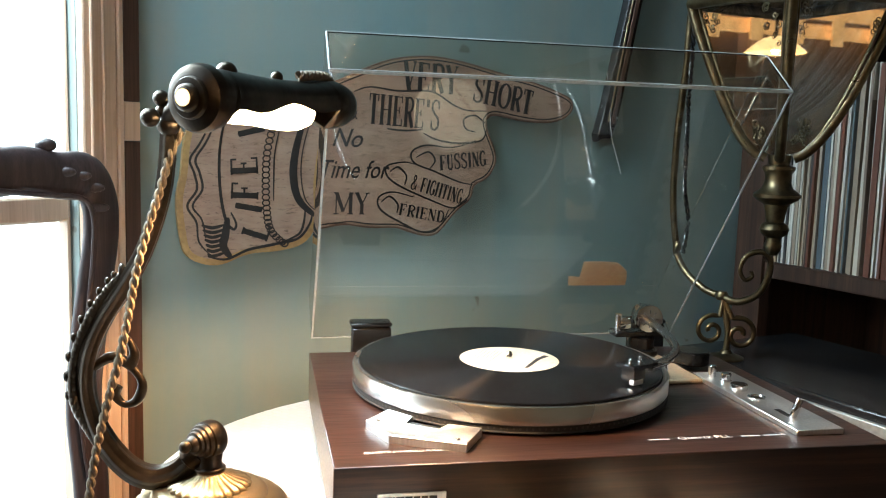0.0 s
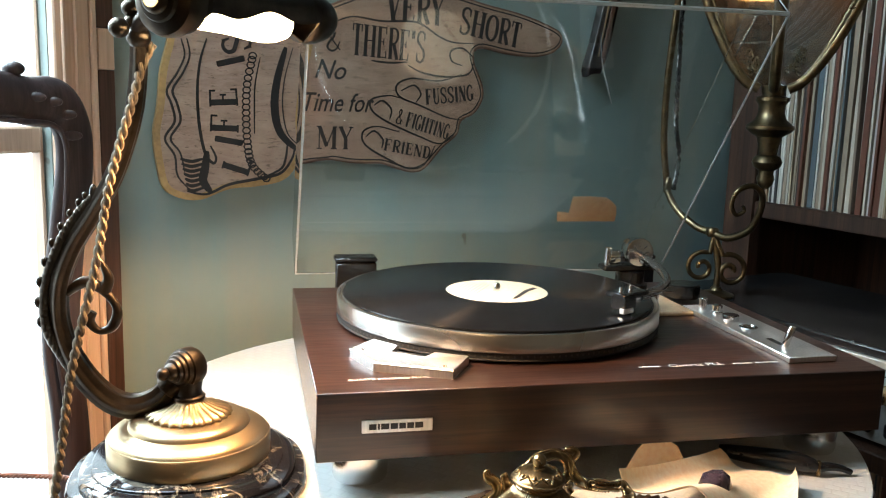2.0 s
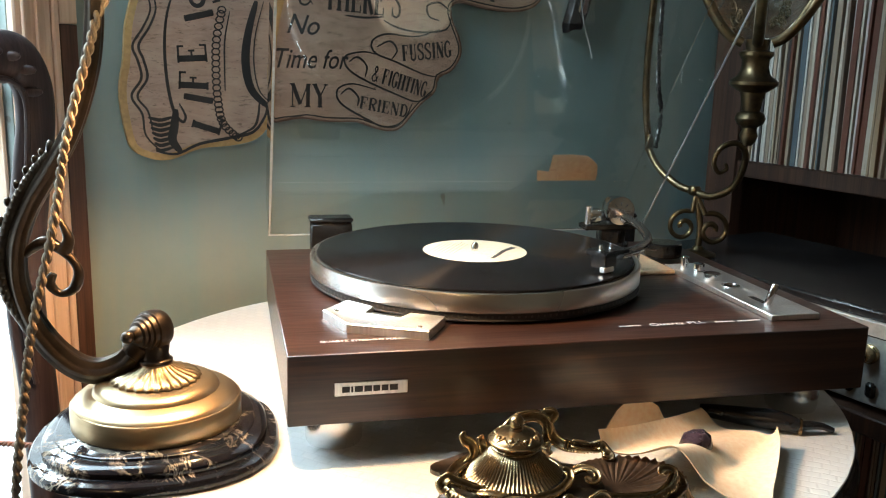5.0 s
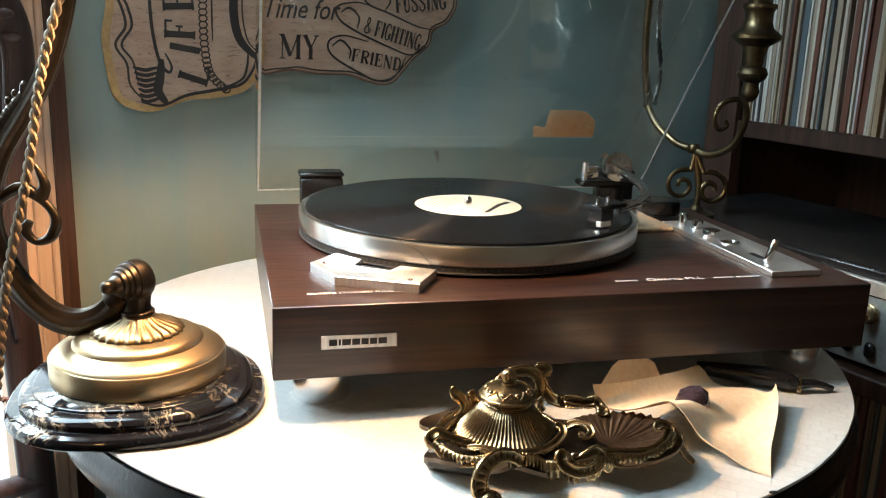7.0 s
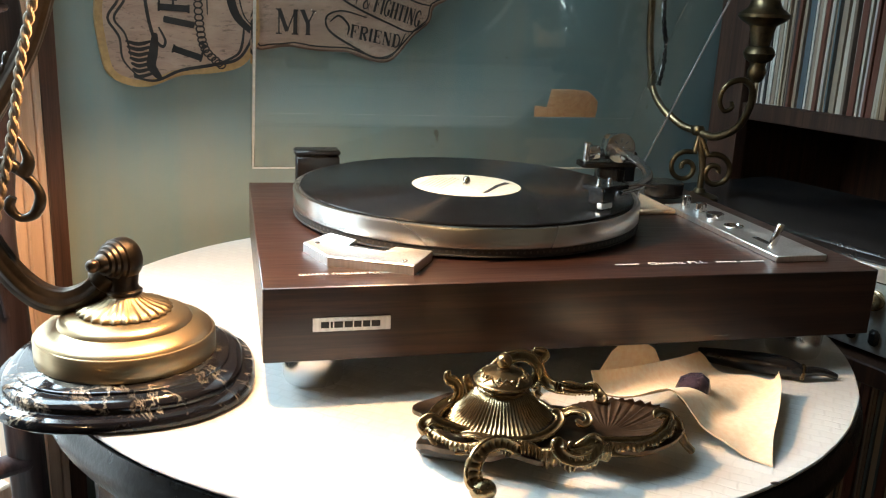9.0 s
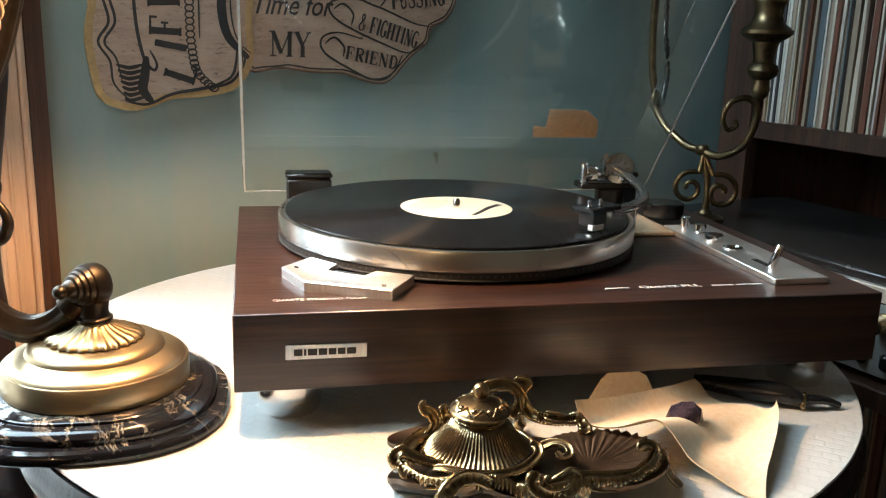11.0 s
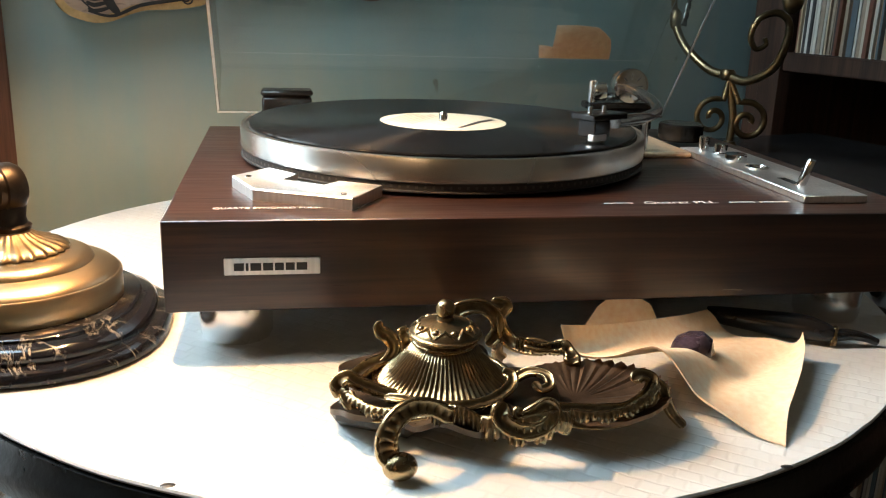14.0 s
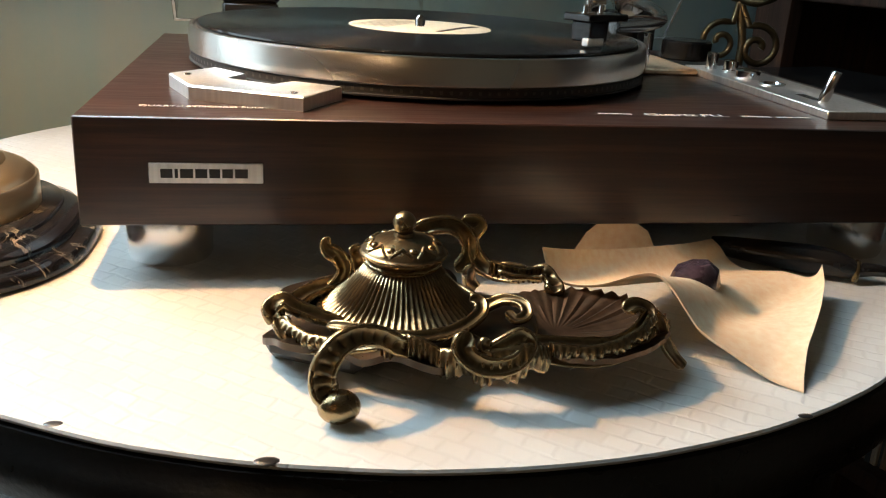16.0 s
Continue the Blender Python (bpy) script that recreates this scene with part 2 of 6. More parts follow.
M_SHELF = wood("dark mahogany shelf", (0.018, 0.009, 0.006), (0.05, 0.024, 0.015), (0.085, 0.042, 0.026), "z", 0.42)
M_ROSEWOOD = wood("rosewood veneer", (0.013, 0.0058, 0.0045), (0.032, 0.0140, 0.0098), (0.066, 0.029, 0.019), "x", 0.34, 0.32, 1.0, 0.75, 0.05, 0.18)
M_CHAIR = wood("carved walnut", (0.018, 0.011, 0.012), (0.045, 0.028, 0.029), (0.078, 0.050, 0.048), "z", 0.42)
M_TABLE = table_paint()
M_TABLEEDGE = plain("black lacquer edge", (0.006, 0.006, 0.0065), (0.014, 0.013, 0.013), 0.30, scale=60, bump=0.3, dist=0.001)
M_LACQUER = plain("black lacquer", (0.010, 0.010, 0.011), (0.018, 0.017, 0.017), 0.22, scale=20)
M_ALU = brushed("brushed aluminium", (0.84, 0.83, 0.81), 0.42, (400, 400, 6), 0.3)
M_RIM = brushed("turned aluminium rim", (0.72, 0.69, 0.65), 0.27, (3, 3, 1400), 0.0, 3, 0.008, 0.94)
M_FOOT = brushed("polished metal foot", (0.80, 0.79, 0.78), 0.22, (3, 3, 900), 0.0, 3, 0.008, 0.94)
M_TUBE = brushed("dull chrome tube", (0.48, 0.48, 0.48), 0.24, (60, 60, 60), 0.0)
M_CHROME = brushed("polished chrome", (0.82, 0.82, 0.82), 0.12, (60, 60, 60), 0.0)
M_BLACK = plain("black plastic", (0.004, 0.004, 0.0045), (0.008, 0.008, 0.008), 0.22, scale=50)
M_RUBBER = plain("black rubber", (0.012, 0.012, 0.012), (0.02, 0.02, 0.02), 0.7, scale=50)
M_VINYL = vinyl()
M_LABEL = plain("cream paper label", (0.70, 0.64, 0.50), (0.60, 0.54, 0.41), 0.6, scale=60)
M_INK = plain("black print", (0.012, 0.011, 0.011), (0.025, 0.022, 0.02), 0.6, scale=200)
M_WHITEINK = plain("silver white print", (0.75, 0.72, 0.68), (0.65, 0.62, 0.58), 0.5, scale=200)
M_ACRYLIC = glass("clear acrylic", (0.990, 0.950, 0.890))
M_EDGE = plain("frosted and highlighted acrylic edge", (0.42, 0.45, 0.45), (0.50, 0.53, 0.52), 0.35, scale=60)
M_GLASS = glass("old clear glass", (0.98, 0.97, 0.94), 1.5)
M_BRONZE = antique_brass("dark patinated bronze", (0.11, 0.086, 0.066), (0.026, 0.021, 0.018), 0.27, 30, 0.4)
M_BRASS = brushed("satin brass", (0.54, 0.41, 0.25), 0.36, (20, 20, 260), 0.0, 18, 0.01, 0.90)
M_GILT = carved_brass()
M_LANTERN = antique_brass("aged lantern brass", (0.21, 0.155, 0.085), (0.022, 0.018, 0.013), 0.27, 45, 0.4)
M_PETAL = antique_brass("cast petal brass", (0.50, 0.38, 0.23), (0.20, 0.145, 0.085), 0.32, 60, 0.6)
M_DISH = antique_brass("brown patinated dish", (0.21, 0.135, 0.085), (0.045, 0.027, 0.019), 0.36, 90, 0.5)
M_MARBLE = marble()
M_SIGN = sign_wood()
M_SIGNEDGE = plain("raw ochre board edge", (0.42, 0.27, 0.11), (0.33, 0.20, 0.085), 0.6, scale=40)
M_BROWNEDGE = plain("brown stained board edge", (0.17, 0.10, 0.07), (0.12, 0.07, 0.05), 0.6, scale=40)
M_BEIGE = plain("flat beige", (0.66, 0.50, 0.35), (0.60, 0.45, 0.31), 0.8, scale=50)
M_LEATHER = plain("natural kraft suede", (0.84, 0.65, 0.44), (0.80, 0.61, 0.41), 0.8, scale=60, bump=0.2)
M_STONE = plain("dark amethyst stone", (0.022, 0.013, 0.019), (0.065, 0.042, 0.052), 0.24, scale=120)
M_ROPE = plain("twisted cotton cord", (0.24, 0.175, 0.115), (0.15, 0.11, 0.075), 0.8, scale=150, bump=0.4)
M_REDCORD = plain("red brown twisted cord", (0.20, 0.075, 0.04), (0.12, 0.05, 0.03), 0.7, scale=150)
M_CARD = sleeve_card()
M_REFLECTOR = plain("cream reflector coat", (0.78, 0.72, 0.62), (0.70, 0.64, 0.54), 0.4, scale=60)
M_BULB = glow("lit bulb glass", (1.0, 0.72, 0.40), 22.0)
M_SPARK = glow("lit lamp opening", (1.0, 0.72, 0.34), 1.6)
M_DAY = glow("bright overcast distance", (0.86, 0.95, 1.0), 1.7)
M_CHAMPAGNE = plain("champagne satin base", (0.62, 0.45, 0.29), (0.54, 0.39, 0.25), 0.38, 0.35, 60, 0.05)
M_SILVER = plain("silver front panel", (0.44, 0.44, 0.41), (0.36, 0.36, 0.34), 0.4, 0.6, 30)
M_CORNICEGLOW = glow("amber self-glowing cornice", (1.0, 0.62, 0.26), 0.62)
M_MIRROR = plain("old silvered mirror", (0.72, 0.68, 0.62), (0.60, 0.56, 0.50), 0.02, 1.0, 30, 0.0, 0.0001, (1, 1, 1), 0.0)
M_SHADE = glow("lit pendant shade", (1.0, 0.70, 0.34), 1.6)


# ---- tools
def finish(name, bm, material, smooth=40):
    me = bpy.data.meshes.new(name)
    bmesh.ops.recalc_face_normals(bm, faces=bm.faces)
    bm.to_mesh(me)
    bm.free()
    me.materials.append(material)
    me.polygons.foreach_set("use_smooth", [smooth > 0] * len(me.polygons))
    if smooth:
        me.set_sharp_from_angle(angle=radians(smooth))
    return me


def thing(name, base, label, category, group="", kind=""):
    ob = new(name)
    ob.empty_display_size = 0.02
    ob.matrix_basis = base if isinstance(base, Matrix) else Matrix.Translation(base)
    return tagged(ob, label, category, group, kind)


def above(ob):
    m = ob.matrix_basis.copy()
    return m if ob.parent is None else above(ob.parent) @ ob.matrix_parent_inverse @ m


def part(name, bm, material, parent, label="", smooth=40):
    """A bmesh in world places as one mesh under a thing or a part."""
    ob = new(name, finish(name, bm, material, smooth))
    ob.parent = parent
    ob.matrix_parent_inverse = above(parent).inverted()
    return tagged(ob, label)


def solid(name, bm, material, label, category="", kind="", smooth=40, group=""):
    return tagged(new(name, finish(name, bm, material, smooth)), label, category, group, kind)


def box(a, b, bevel=0.0, m=None, seg=1, bm=None):
    bm = bm or bmesh.new()
    c, s = [(p + q) / 2 for p, q in zip(a, b)], [abs(q - p) for p, q in zip(a, b)]
    vs = bmesh.ops.create_cube(bm, size=1, matrix=Matrix.LocRotScale(c, None, s))["verts"]
    if bevel:
        es = list({e for v in vs for e in v.link_edges})
        r = bmesh.ops.bevel(bm, geom=es, offset=bevel, segments=seg, affect="EDGES", profile=0.5)
        vs = list({v for v in vs if v.is_valid} | set(r["verts"]))
    if m is not None:
        bmesh.ops.transform(bm, matrix=m, verts=vs)
    return bm


def lathe(profile, n=48, m=None, bm=None, wave=None, cap=True):
    """A turned form from (radius, height); wave(angle, k) scales the radius."""
    bm = bm or bmesh.new()
    rings = []
    for k, (r, z) in enumerate(profile):
        ring = []
        for i in range(n):
            a = 2 * math.pi * i / n
            q = r * (wave(a, k) if wave else 1)
            ring.append(bm.verts.new((q * math.cos(a), q * math.sin(a), z)))
        rings.append(ring)
    for p, q in zip(rings, rings[1:]):
        for i in range(n):
            bm.faces.new((p[i], p[(i + 1) % n], q[(i + 1) % n], q[i]))
    if cap:
        bm.faces.new(rings[0][::-1])
        bm.faces.new(rings[-1])
    if m is not None:
        bmesh.ops.transform(bm, matrix=m if isinstance(m, Matrix) else Matrix.Translation(m), verts=[v for r in rings for v in r])
    return bm


def spline(pts, per=8, closed=False):
    """A smooth line through the points."""
    pts = [Vector(p) for p in pts]
    n, out = len(pts), []
    for i in range(n if closed else n - 1):
        g = lambda k: pts[k % n] if closed else pts[max(0, min(n - 1, k))]
        a, b, c, d = g(i - 1), g(i), g(i + 1), g(i + 2)
        for k in range(per):
            t = k / per
            out.append(0.5 * (2 * b + (c - a) * t + (2 * a - 5 * b + 4 * c - d) * t * t + (3 * b - a - 3 * c + d) * t ** 3))
    if not closed:
        out.append(pts[-1])
    return out


def tube(path, radius, n=10, bm=None, lobes=0, depth=0.0, closed=False, flat=1.0, up=None):
    """A round bar along a line; radius a number or a function of 0..1; lobes flute it."""
    bm = bm or bmesh.new()
    path = [Vector(p) for p in path]
    rings = []
    for i, p in enumerate(path):
        a, b = path[max(0, i - 1)], path[min(len(path) - 1, i + 1)]
        if closed:
            a, b = path[i - 1], path[(i + 1) % len(path)]
        d = (b - a).normalized()
        if up is None:
            up = Vector((0, 0, 1)) if abs(d.z) < 0.9 else Vector((0, 1, 0))
        side = d.cross(up).normalized()
        up = side.cross(d).normalized()
        r = radius(i / (len(path) - 1)) if callable(radius) else radius
        ring = []
        for k in range(n):
            t = 2 * math.pi * k / n
            q = r * (1 + depth * math.cos(lobes * t)) if lobes else r
            ring.append(bm.verts.new(p + side * (q * math.cos(t)) + up * (q * math.sin(t) * flat)))
        rings.append(ring)
    pairs = list(zip(rings, rings[1:])) + ([(rings[-1], rings[0])] if closed else [])
    for p, q in pairs:
        for k in range(n):
            bm.faces.new((p[k], p[(k + 1) % n], q[(k + 1) % n], q[k]))
    if not closed:
        bm.faces.new(rings[0][::-1])
        bm.faces.new(rings[-1])
    return bm


def prism(outline, z0, z1, m=None, bevel=0.0, bm=None):
    bm = bm or bmesh.new()
    lo = [bm.verts.new((x, y, z0)) for x, y in outline]
    hi = [bm.verts.new((x, y, z1)) for x, y in outline]
    n = len(lo)
    top = bm.faces.new(hi)
    bm.faces.new(lo[::-1])
    for i in range(n):
        bm.faces.new((lo[i], lo[(i + 1) % n], hi[(i + 1) % n], hi[i]))
    vs = lo + hi
    if bevel:
        r = bmesh.ops.bevel(bm, geom=list(top.edges), offset=bevel, segments=1, affect="EDGES", profile=0.5)
        vs = [v for v in bm.verts]
    if m is not None:
        bmesh.ops.transform(bm, matrix=m, verts=vs)
    return bm


def ball(p, r, n=16, bm=None, squash=(1, 1, 1), m=None):
    bm = bm or bmesh.new()
    q = Matrix.LocRotScale(p, None, squash) if m is None else m
    bmesh.ops.create_uvsphere(bm, u_segments=n, v_segments=max(6, n // 2), radius=r, matrix=q)
    return bm


def axis_matrix(a, b):
    """Local z from a to b, origin at a."""
    d = Vector(b) - Vector(a)
    return Matrix.Translation(a) @ d.to_track_quat("Z", "Y").to_matrix().to_4x4()


def lettering(text, size, m, thick=0.0003, shear=0.0, squeeze=1.0, bold=0.0):
    """Words in the built-in font as a bmesh, flat in local xy, at the pose m."""
    cu = bpy.data.curves.new("words", "FONT")
    cu.body, cu.size, cu.extrude, cu.align_x, cu.align_y, cu.shear, cu.resolution_u = text, size, thick, "CENTER", "CENTER", shear, 3
    cu.offset = bold
    ob = new("words", cu)
    me = bpy.data.meshes.new_from_object(ob.evaluated_get(bpy.context.evaluated_depsgraph_get()))
    bm = bmesh.new()
    bm.from_mesh(me)
    bpy.data.objects.remove(ob)
    bpy.data.curves.remove(cu)
    bpy.data.meshes.remove(me)
    bmesh.ops.transform(bm, matrix=m @ Matrix.Diagonal((squeeze, 1, 1, 1)), verts=bm.verts)
    return bm


def ribbon(pts, width, m, thick=0.0004, per=8, closed=False):
    """A painted stroke: a flat band along a line in local xy; width a number or a function of 0..1."""
    line = spline([(*p, 0) for p in pts], per, closed)
    bm = bmesh.new()
    rows = []
    n = len(line)
    for i, p in enumerate(line):
        a, b = (line[i - 1], line[(i + 1) % n]) if closed else (line[max(0, i - 1)], line[min(n - 1, i + 1)])
        d = (b - a).normalized()
        s = Vector((-d.y, d.x, 0)) * ((width(i / max(1, n - 1)) if callable(width) else width) / 2)
        rows.append([bm.verts.new(p + s), bm.verts.new(p - s), bm.verts.new(p - s + Vector((0, 0, thick))), bm.verts.new(p + s + Vector((0, 0, thick)))])
    for a, b in list(zip(rows, rows[1:])) + ([(rows[-1], rows[0])] if closed else []):
        for k in range(4):
            bm.faces.new((a[k], a[(k + 1) % 4], b[(k + 1) % 4], b[k]))
    if not closed:
        bm.faces.new(rows[0])
        bm.faces.new(rows[-1][::-1])
    bmesh.ops.transform(bm, matrix=m, verts=bm.verts)
    return bm

# ---- the room
def room_box(name, a, b, material, label, bevel=0.0, category="", kind="structure"):
    return solid(name, box(a, b, bevel, ROOM), material, label, category, kind, 30)


UL, UF, VF, H = -2.40, 0.568, 3.6, 2.75   # left wall, shelf front, far wall, ceiling
BAYC = Vector((-0.390, 0.231, 0))          # where the window bay leaves the back wall
P, N = Vector((-0.682, -0.731, 0)), Vector((0.731, -0.682, 0))
BAY = Matrix(((P.x, N.x, 0, BAYC.x), (P.y, N.y, 0, BAYC.y), (0, 0, 1, 0), (0, 0, 0, 1)))
S0, S1, WB, WT = 0.074, 0.62, 0.40, 2.30   # the window's opening along the bay
room_box("floor", (UL - 0.2, -0.2, -0.1), (UF + 0.6, VF + 0.2, 0), M_FLOOR, "dark stained board floor under the round table")
room_box("ceiling", (UL - 0.2, -0.2, H), (UF + 0.6, VF + 0.2, H + 0.1), M_PLASTER, "dark brown plaster ceiling")
room_box("wall_back", (-0.408, -0.16, 0), (UF + 0.6, 0, H), M_WALL, "teal painted plaster wall, streaked and stained")
bay = thing("wall_bay", BAY, "teal painted wall of the window bay", "wall", kind="structure")
for a, b in (((-0.12, -0.03, 0), (S0, 0, H)), ((S1, -0.03, 0), (2.36, 0, H)), ((S0, -0.03, 0), (S1, 0, WB)), ((S0, -0.03, WT), (S1, 0, H))):
    part("wall_panel", box(a, b, 0, BAY), M_WALL, bay, smooth=0)
room_box("wall_left", (UL - 0.1, 1.10, 0), (UL, VF, H), M_PLASTER, "dark brown plaster side wall")
room_box("wall_right", (UF + 0.36, 0, 0), (UF + 0.46, VF, H), M_PLASTER, "dark brown plaster wall behind the shelves")
room_box("wall_front", (UL, VF, 0), (UF + 0.46, VF + 0.1, H), M_PLASTER, "dark brown plaster wall across the room")

# the window: pine casing, dark strip, sash with rails
win = thing("window_1", BAY @ Matrix.Translation((S0, 0, WB)), "tall window with varnished pine casing, blown out by daylight", "window", kind="structure")
casing = part("casing", box((0.031, 0.0, 0.02), (S0, 0.012, WT + 0.06), 0.002, BAY), M_CASING, win, "pale varnished pine casing")
part("bead", box((0.062, 0.0125, 0.02), (0.067, 0.0165, WT), 0.0015, BAY), M_CASING, casing)
part("bead", box((0.048, 0.0125, 0.02), (0.052, 0.0160, WT), 0.0015, BAY), M_CASING, casing)
part("casing_edge", box((0.0225, 0.0, 0.02), (0.0305, 0.014, WT), 0.002, BAY), M_CASING, casing)
part("dark_strip", box((0.0, 0.0, 0.02), (0.0215, 0.012, 1.063), 0.001, BAY), M_DARKTRIM, win, "dark stained oak strip")
part("dark_strip", box((0.0, 0.0, 1.1075), (0.0215, 0.012, WT), 0.001, BAY), M_DARKTRIM, win, "dark stained oak strip")
part("pine_block", box((0.0, 0.0, 1.0635), (0.0215, 0.0125, 1.107), 0.001, BAY), M_CASING, win, "pale pine patch in the strip")
part("casing", box((S1, 0.0, 0.02), (S1 + 0.06, 0.02, WT + 0.06), 0.002, BAY), M_CASING, win)
part("head_casing", box((S0, 0.0, WT), (S1, 0.02, WT + 0.06), 0.002, BAY), M_CASING, win)
part("window_sill", box((S0, -0.03, WB), (S1, 0.03, WB + 0.03), 0.003, BAY), M_CASING, win)
sash = part("sash", box((S0, -0.03, WB + 0.03), (S0 + 0.004, -0.012, WT), 0.002, BAY), M_CASING, win)
for za, zb in ((WB + 0.03, WB + 0.09), (0.975, 1.003), (WT - 0.05, WT)):
    part("rail", box((S0 + 0.0045, -0.03, za), (S1 - 0.0305, -0.008, zb), 0.003, BAY), M_CASING, sash)
part("stile", box((S1 - 0.03, -0.03, WB + 0.03), (S1, -0.008, WT), 0.003, BAY), M_CASING, sash)
solid("backdrop", box((-1.6, -0.85, 0.02), (1.7, -0.80, 2.74), 0, BAY), M_DAY, "white overexposed daylight beyond the window", kind="structure", smooth=0)

# the low pendant and the glowing cornice across the room, seen in the lantern's mirror
pm = ROOM @ Matrix.Translation((-1.40, 1.74, 0))
lamp = thing("pendant_lamp", ROOM @ Matrix.Translation((-1.40, 1.74, H)), "warm lit pendant lamp with a shallow glass shade", "lamp")
part("shade", lathe([(0.02, 1.47), (0.04, 1.465), (0.07, 1.445), (0.105, 1.415), (0.102, 1.413), (0.068, 1.441), (0.038, 1.461), (0.018, 1.466)], 40, pm, cap=False), M_SHADE, lamp, "glowing amber glass shade")
part("rod", lathe([(0.006, 1.46), (0.006, H)], 12, pm), M_BRONZE, lamp)
part("canopy", lathe([(0.05, H), (0.045, H - 0.02), (0.012, H - 0.035)], 24, pm), M_BRONZE, lamp)
cornice = thing("glowing_cornice", ROOM @ Matrix.Translation((UL + 0.1, 2.3, 1.6)), "warm cornice with square blocks, glowing in place of lamplight", "cornice")
# band and blocks glow of themselves, standing in for lamplight on them
part("glowing_band", box((UL + 0.06, 1.3, 1.62), (UL + 0.10, VF - 0.02, 1.95), 0.003, ROOM), M_CORNICEGLOW, cornice, "amber band given its own glow")
for z in (1.68, 1.78, 1.88):
    part("moulding", box((UL + 0.1005, 1.3, z), (UL + 0.135, VF - 0.02, z + 0.018), 0.004, ROOM), M_CASING, cornice)
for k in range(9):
    part("block", box((UL + 0.1355, 1.36 + 0.24 * k, 1.58), (UL + 0.15, 1.43 + 0.24 * k, 1.70), 0.003, ROOM), M_CORNICEGLOW, cornice)
part("post", box((UL + 0.02, 2.35, 0.0), (UL + 0.10, 2.45, 1.6195), 0.004, ROOM), M_CASING, cornice)

# ---- the shelf unit along the right wall
def unit_box(a, b, bevel=0.001):
    return box(a, b, bevel, ROOM)


unit = thing("shelf_unit", ROOM @ Matrix.Translation((UF, 0, 0)), "dark mahogany shelf unit filled with records", "shelf")
part("end_panel", unit_box((UF - 0.002, 0.005, 0.0), (UF + 0.33, 0.030, 2.2)), M_SHELF, unit)
part("end_panel", unit_box((UF, 1.25, 0.0), (UF + 0.33, 1.275, 2.2)), M_SHELF, unit)
part("upright", unit_box((UF - 0.006, 0.030, 0.0), (UF + 0.018, 0.066, 2.2)), M_SHELF, unit)
part("back_panel", unit_box((UF + 0.33, 0.005, 0.0), (UF + 0.345, 1.275, 2.2)), M_SHELF, unit)
for za, zb, fr in ((0.868, 0.894, 0.0), (1.268, 1.292, 0.0), (1.70, 1.724, 0.0), (0.668, 0.690, -0.31), (0.28, 0.305, 0.0), (2.176, 2.2, 0.0)):
    part("shelf_board", unit_box((UF + fr + 0.0005, 0.0305, za), (UF + 0.33, 1.2495, zb), 0.002), M_SHELF, unit)

sleeve = finish("record_sleeve", box((0, -0.5, 0), (0.312, 0.5, 0.312), 0.0, None), M_CARD, 0)
rng = random.Random(4)
for z0, v0, v1, front in ((0.894, 0.072, 0.80, 0.010), (0.305, 0.05, 0.70, 0.02)):
    v = v0
    while v < v1:
        w = rng.choice((0.003, 0.0035, 0.004, 0.004, 0.006, 0.009))
        ob = new("record_sleeve", sleeve)
        ob.matrix_basis = ROOM @ Matrix.LocRotScale((UF + front + rng.uniform(0, 0.008), v + w / 2, z0), Euler((radians(rng.uniform(-0.5, 0.9)), 0, 0)), (1, w, rng.uniform(0.985, 1.005)))
        tagged(ob, "worn cardboard record sleeve standing spine out on the shelf", "record", "records on the shelves")
        v += w + rng.choice((0.0004, 0.0006, 0.0012))

# ---- the round table
TC = Vector((-0.021, -0.052, 0))
table = thing("round_table", TC, "round black lacquered table with a worn white painted top", "table")
part("tabletop", lathe([(0.0005, 0.7465), (0.328, 0.7465), (0.3305, 0.7475), (0.3312, 0.749), (0.3305, 0.75), (0.0005, 0.75)], 160, TC, wave=lambda a, k: 1 + 0.0016 * noise.noise((9 * math.cos(a), 9 * math.sin(a), 3.0)) + 0.0012 * noise.noise((40 * math.cos(a), 40 * math.sin(a), 1.0))), M_TABLE, table, "worn white painted top with chipped edge")
part("edge_band", lathe([(0.30, 0.716), (0.329, 0.716), (0.335, 0.720), (0.337, 0.729), (0.335, 0.738), (0.3325, 0.7415), (0.332, 0.7464), (0.30, 0.7464)], 160, TC, wave=lambda a, k: 1 + 0.001 * noise.noise((30 * math.cos(a), 30 * math.sin(a), k * 0.3))), M_TABLEEDGE, table, "black lacquered moulded edge")
part("apron", lathe([(0.29, 0.60), (0.298, 0.602), (0.302, 0.61), (0.304, 0.66), (0.308, 0.70), (0.312, 0.7158), (0.29, 0.7158)], 120, TC), M_LACQUER, table)
part("pedestal", lathe([(0.18, 0.0), (0.17, 0.03), (0.09, 0.07), (0.055, 0.15), (0.05, 0.35), (0.07, 0.50), (0.13, 0.58), (0.20, 0.5998)], 48, TC), M_LACQUER, table)


# dark chips in the paint
for x, y, a in ((-0.1761, -0.3411, 0.0026), (-0.1029, -0.3712, 0.0034), (0.1010, -0.3590, 0.0024)):
    part("chip", ball((x, y, 0.7500), a, 10, None, (1.3, 0.8, 0.14)), M_TABLEEDGE, table, "dark chip in the white paint")
